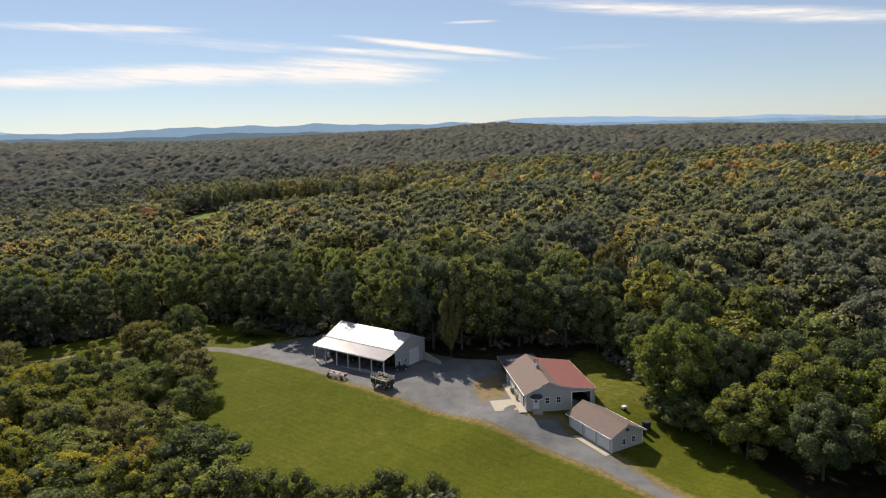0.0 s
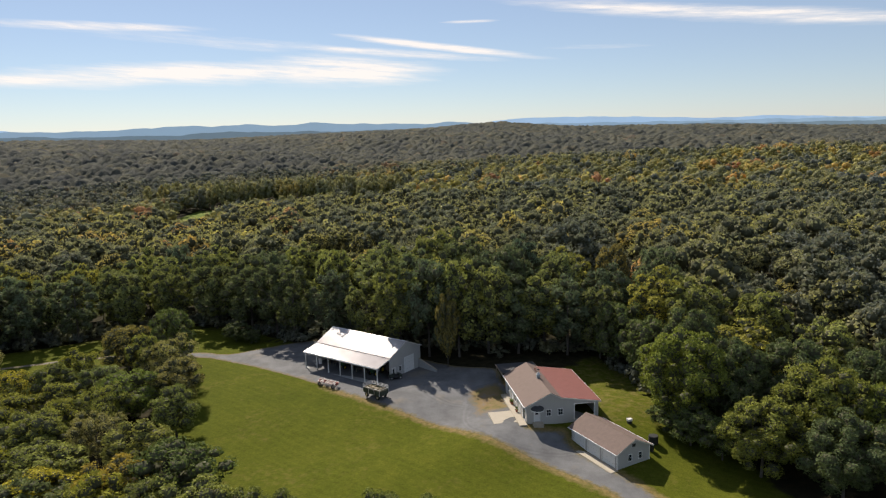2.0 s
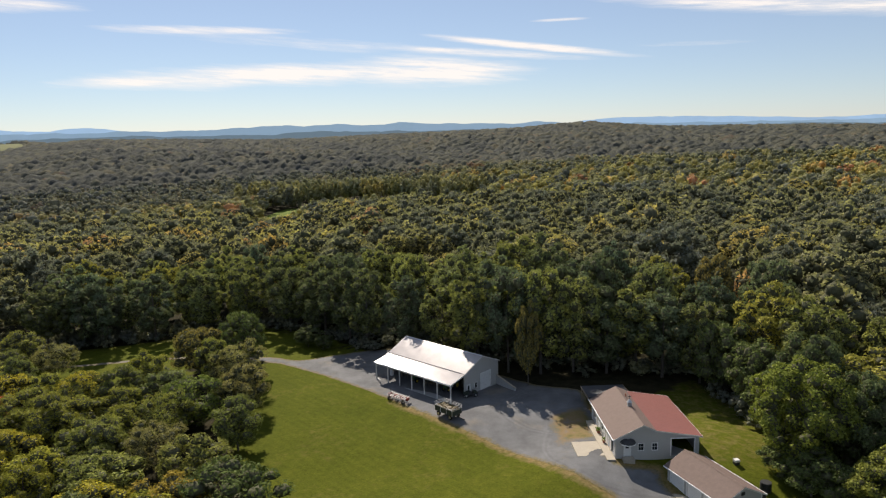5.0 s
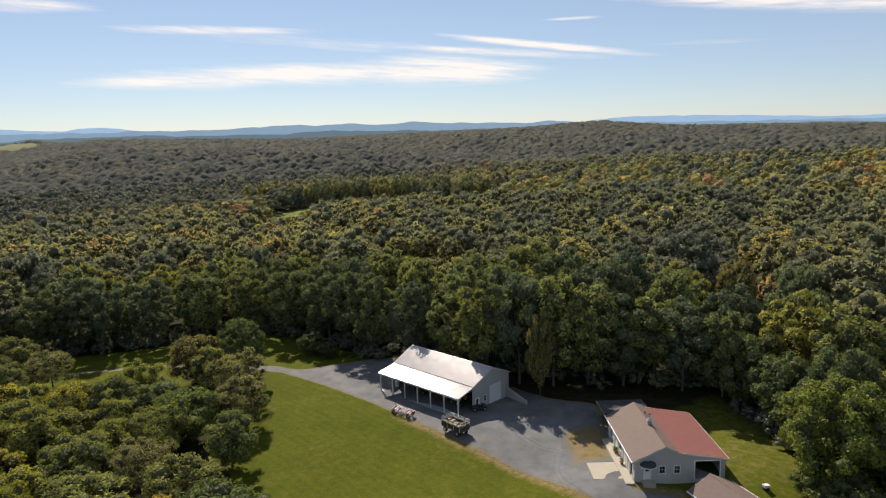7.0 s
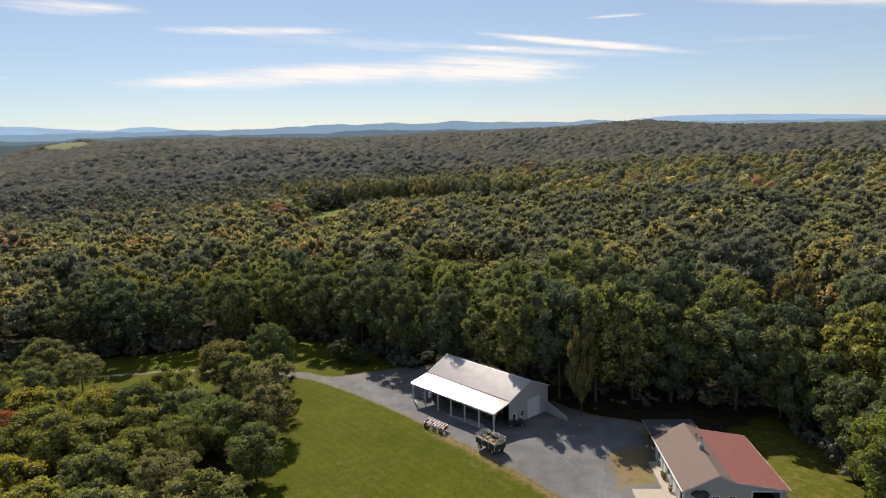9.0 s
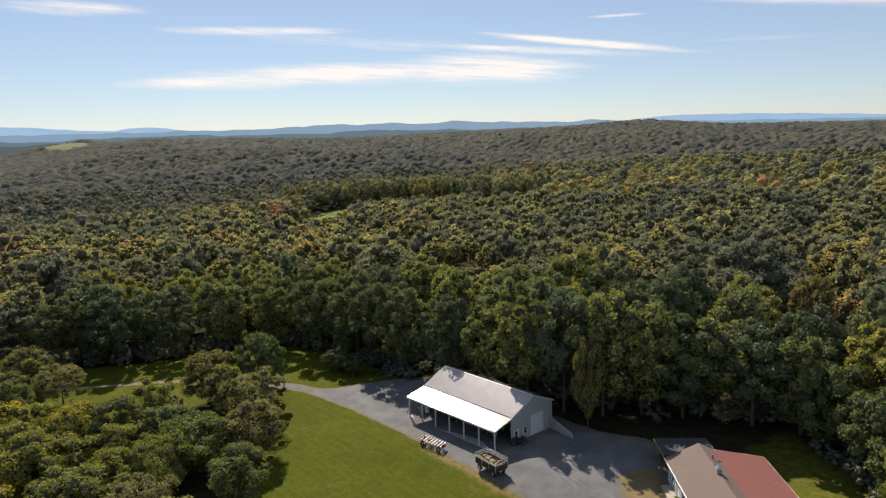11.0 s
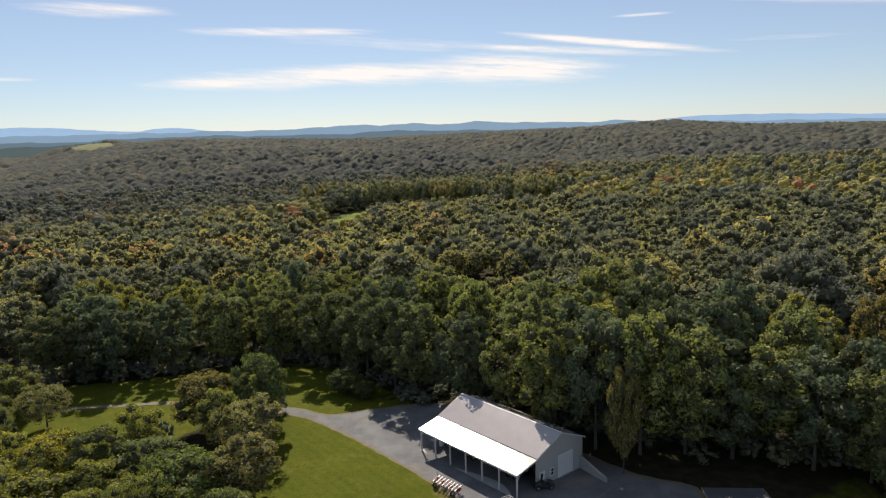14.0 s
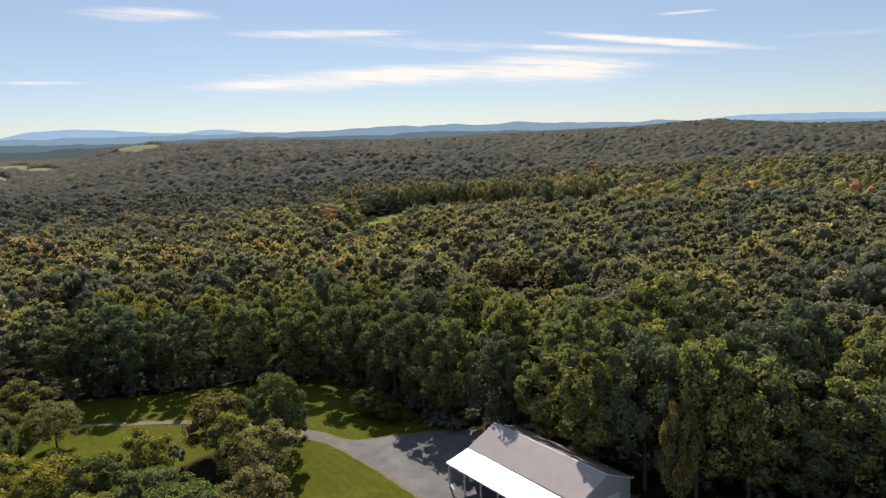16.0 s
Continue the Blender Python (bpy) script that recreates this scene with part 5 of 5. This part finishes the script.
box(8.35, 11.75, -0.05, 0.1, 2.65, 2.8, 0, bm)
part("door_frame", bm, M_WHITE, hs, "white frame round an open dark garage bay")
bm = box(1.25, 1.35, -0.05, 0.1, 0.12, 2.2)
box(2.25, 2.35, -0.05, 0.1, 0.12, 2.2, 0, bm)
d = part("door", bm, M_WHITE, hs, "white entrance door with a small pane")
part("door_leaf", box(1.36, 2.24, 0.05, 0.09, 0.14, 2.11), M_PANEL, d)
part("pane", box(1.55, 2.05, 0.03, 0.048, 1.35, 1.85), M_GLASS, d)
part("doorstep", box(1.0, 2.7, -1.1, -0.005, -0.6, 0.1, 0.02), M_CONC, hs)
bm = bmesh.new()
rings = []
for i in range(6):
    s = i / 5
    w, dpt, z = 1.15 * math.cos(s * 1.35), 1.15 * math.cos(s * 1.35), 2.32 + 0.62 * math.sin(s * 1.45)
    rings.append([bm.verts.new((1.85 + w * math.cos(a), -0.003 - dpt * math.sin(a), z)) for a in np.linspace(0, math.pi, 11)])
for r0, r1 in zip(rings, rings[1:]):
    for j in range(10):
        bm.faces.new((r0[j], r0[j + 1], r1[j + 1], r1[j]))
hood = part("door_hood", bm, M_LEAN, hs, "dark rounded shingle hood over the door")
bm = bmesh.new()
pr = [(1.85 + 1.17 * math.cos(a), -0.003 - 1.17 * math.sin(a)) for a in np.linspace(0, math.pi, 11)]
prism(pr, 2.18, 2.318, "z", bm)
part("hood_rim", bm, M_WHITE, hood)
for x in (0.85, 2.85):
    part("bracket", rod((x, -0.02, 1.75), (x, -0.75, 2.2), 0.035, 6), M_WHITE, hood)
# cupola with its vane
cz = 5.05
part("cupola_base", box(3.8, 4.4, 6.95, 7.55, cz - 0.35, cz + 0.5, 0.02), M_BLOCK, hs)
cu = bmesh.new()
bmesh.ops.create_cone(cu, cap_ends=True, segments=4, radius1=0.56, radius2=0.05, depth=0.5, matrix=pose(4.1, 7.25, cz + 0.8, 0, 0, 45))
cp = part("cupola_roof", cu, M_STEEL, hs)
part("vane_rod", rod((4.1, 7.25, cz + 1.0), (4.1, 7.25, cz + 1.6), 0.025, 6), M_BLACK, cp)
part("vane_arrow", box(3.85, 4.35, 7.235, 7.265, cz + 1.45, cz + 1.56), M_BLACK, cp)
part("vent_pipe", rod((4.7, 11.5, 4.6), (4.7, 11.5, 5.35), 0.11, 10), M_BRICK, hs)

# the open shed behind the workshop
ln = thing("lean_to_shed", HM @ pose(0, 15.7, 0), "open shed behind the workshop, its dark roof deepened for tree shade", "shed")
# the roof colour includes the shade of the trees behind
part("roof", prism([(0, 3.10), (6.2, 2.75), (6.2, 2.87), (0, 3.22)], -0.45, 7.0, "x"), M_LEAN, ln)
part("edge_trim", prism([(0, 3.04), (6.2, 2.69), (6.2, 2.90), (0, 3.25)], -0.5, -0.455, "x"), M_WOOD, ln)
part("edge_trim", prism([(0, 3.04), (6.2, 2.69), (6.2, 2.90), (0, 3.25)], 7.005, 7.05, "x"), M_WOOD, ln)
for x in (-0.3, 3.3, 6.8):
    part("post", box(x - 0.08, x + 0.08, 5.9, 6.06, -1.2, 2.77), M_WOOD, ln)
    part("rafter", box(x - 0.06, x + 0.06, 0.1, 5.9, 2.45, 2.68), M_WOOD, ln)

# concrete beside the workshop
for nm, o, lab in (("concrete_pad", (-5.4, -1.35, 0.7, 5.6, -0.9, 0.05), "square pale concrete pad beside the workshop"),
                   ("concrete_walk", (-1.34, -0.06, -0.8, 13.4, -0.9, 0.06), "pale concrete walk along the workshop wall")):
    ob = part(nm, box(*o, 0.02), M_CONC)
    ob.matrix_basis = HM
    tagged(ob, lab, "concrete slab", kind="structure")


def planter(x, y, r, h, lab):
    ob = thing("flower_pot", HM @ pose(x, y, 0.06), lab, "flower pot", "pots along the workshop wall")
    part("pot", rod((0, 0, 0), (0, 0, h), r * 0.75, 12, r), M_BRICK, ob)
    v, f = crown_data(int(y * 10), 6, 90, 0.07, r * 2.4, r * 2.2)
    v[:, 2] += h * 0.8
    c = new("plant", raw_mesh("plant", v, f, M_LEAF))
    c.color = (0.10, 0.15, 0.04, 1)
    c.parent = ob
    return ob


for x, y, r, h in ((-0.45, 8.3, 0.28, 0.45), (-0.5, 9.1, 0.22, 0.35), (-0.45, 4.9, 0.25, 0.4)):
    planter(x, y, r, h, "terracotta pot with a small plant on the concrete walk")

# ---- garage ----
GM = pose(26.2, 100.7, -0.3, 0, 0, 27)
gr = thing("garage", GM, "grey three-bay garage with a brown shingle roof", "garage")
GSIDE = Matrix(((0, 1, 0, 0), (-1, 0, 0, 11), (0, 0, 1, 0), (0, 0, 0, 1)))
bays = [(0.7, 3.4), (4.15, 6.85), (7.6, 10.3)]
part("door_wall", turned(wall_panel(lambda x: 2.6, 0.15, 10.85, -1.2, [(a, b, 0, 2.2) for a, b in bays], 0.15), GSIDE), M_SIDING, gr)
part("side_wall", box(6.15, 6.3, 0.15, 10.85, -1.5, 2.6), M_SIDING, gr)


def gr_top(x):
    return 2.58 + (1.5 - abs(x - 3.15) * 1.5 / 3.15)


part("gable_wall", wall_panel(gr_top, 0, 6.3, -1.5, [(2.1, 2.75, 0.85, 1.85), (4.1, 4.75, 0.85, 1.85)], 0.15, (3.15,)), M_SIDING, gr)
part("gable_wall", turned(wall_panel(gr_top, 0, 6.3, -1.5, [], 0.15, (3.15,)), Matrix.Translation((0, 10.85, 0))), M_SIDING, gr)
for a, b in bays:
    overhead_door(gr, a, b, 2.2, GSIDE, 4)
for a in (2.1, 4.1):
    window(gr, a, a + 0.65, 0.85, 1.85, Matrix.Identity(4))
part("roof", prism([(-0.45, 2.46), (3.15, 4.18), (6.75, 2.46), (6.75, 2.60), (3.15, 4.32), (-0.45, 2.60)], -0.35, 11.35, "y"), M_SHINGLE, gr, "weathered brown shingle roof")
part("ridge_cap", prism([(2.95, 4.235), (3.15, 4.33), (3.35, 4.235), (3.35, 4.27), (3.15, 4.37), (2.95, 4.27)], -0.36, 11.36, "y"), M_SHINGLE, gr)
for x0 in (-0.56, 6.755):
    part("gutter", box(x0, x0 + 0.105, -0.35, 11.35, 2.46, 2.58), M_WHITE, gr, "white gutter")
for y in (-0.39, 11.352):
    part("rake_board", prism([(-0.45, 2.38), (3.15, 4.10), (6.75, 2.38), (6.75, 2.57), (3.15, 4.29), (-0.45, 2.57)], y, y + 0.038, "y"), M_TRIM, gr)
for x, y in ((-0.03, -0.03), (6.2, -0.03)):
    part("corner_board", box(x, x + 0.13, y, y + 0.027, -0.3, 2.5), M_WHITE, gr)
part("downspout", rod((-0.06, 0.1, -0.1), (-0.06, 0.1, 2.5), 0.04, 8), M_WHITE, gr)
part("gable_vent", box(2.85, 3.45, -0.05, -0.003, 3.0, 3.45), M_BLACK, gr, "dark louvred gable vent")
ob = part("garage_apron", box(-1.5, -0.02, -0.3, 11.6, -1.0, 0.04, 0.02), M_CONC)
ob.matrix_basis = GM
tagged(ob, "narrow concrete apron before the garage doors", "concrete slab", kind="structure")

# ---- odds and ends on the side lawn ----
x, y = 31.3, 113.2
ob = thing("yard_bin", pose(x, y, gz(x, y), 0, 0, 20) @ Matrix.Scale(0.72, 4), "squat pale bin with a dark base on the lawn", "bin")
part("base", box(-0.5, 0.5, -0.45, 0.45, -0.1, 0.5, 0.04), M_BLACK, ob)
part("body", box(-0.52, 0.52, -0.47, 0.47, 0.52, 0.95, 0.05), M_WHITE, ob)
part("lid", box(-0.55, 0.55, -0.5, 0.5, 0.953, 1.03, 0.03), M_TRIM, ob)
x, y = 33.6, 107.6
drum(pose(x, y, gz(x, y) - 0.03), 0.75, 1.3, M_BLACK, "wide black water tank beside the garage", "water_tank")
drum(pose(x - 0.9, y - 1.9, gz(x - 0.9, y - 1.9) - 0.03), 0.4, 1.1, M_BLACK, "black rubbish barrel beside the garage", "barrel")
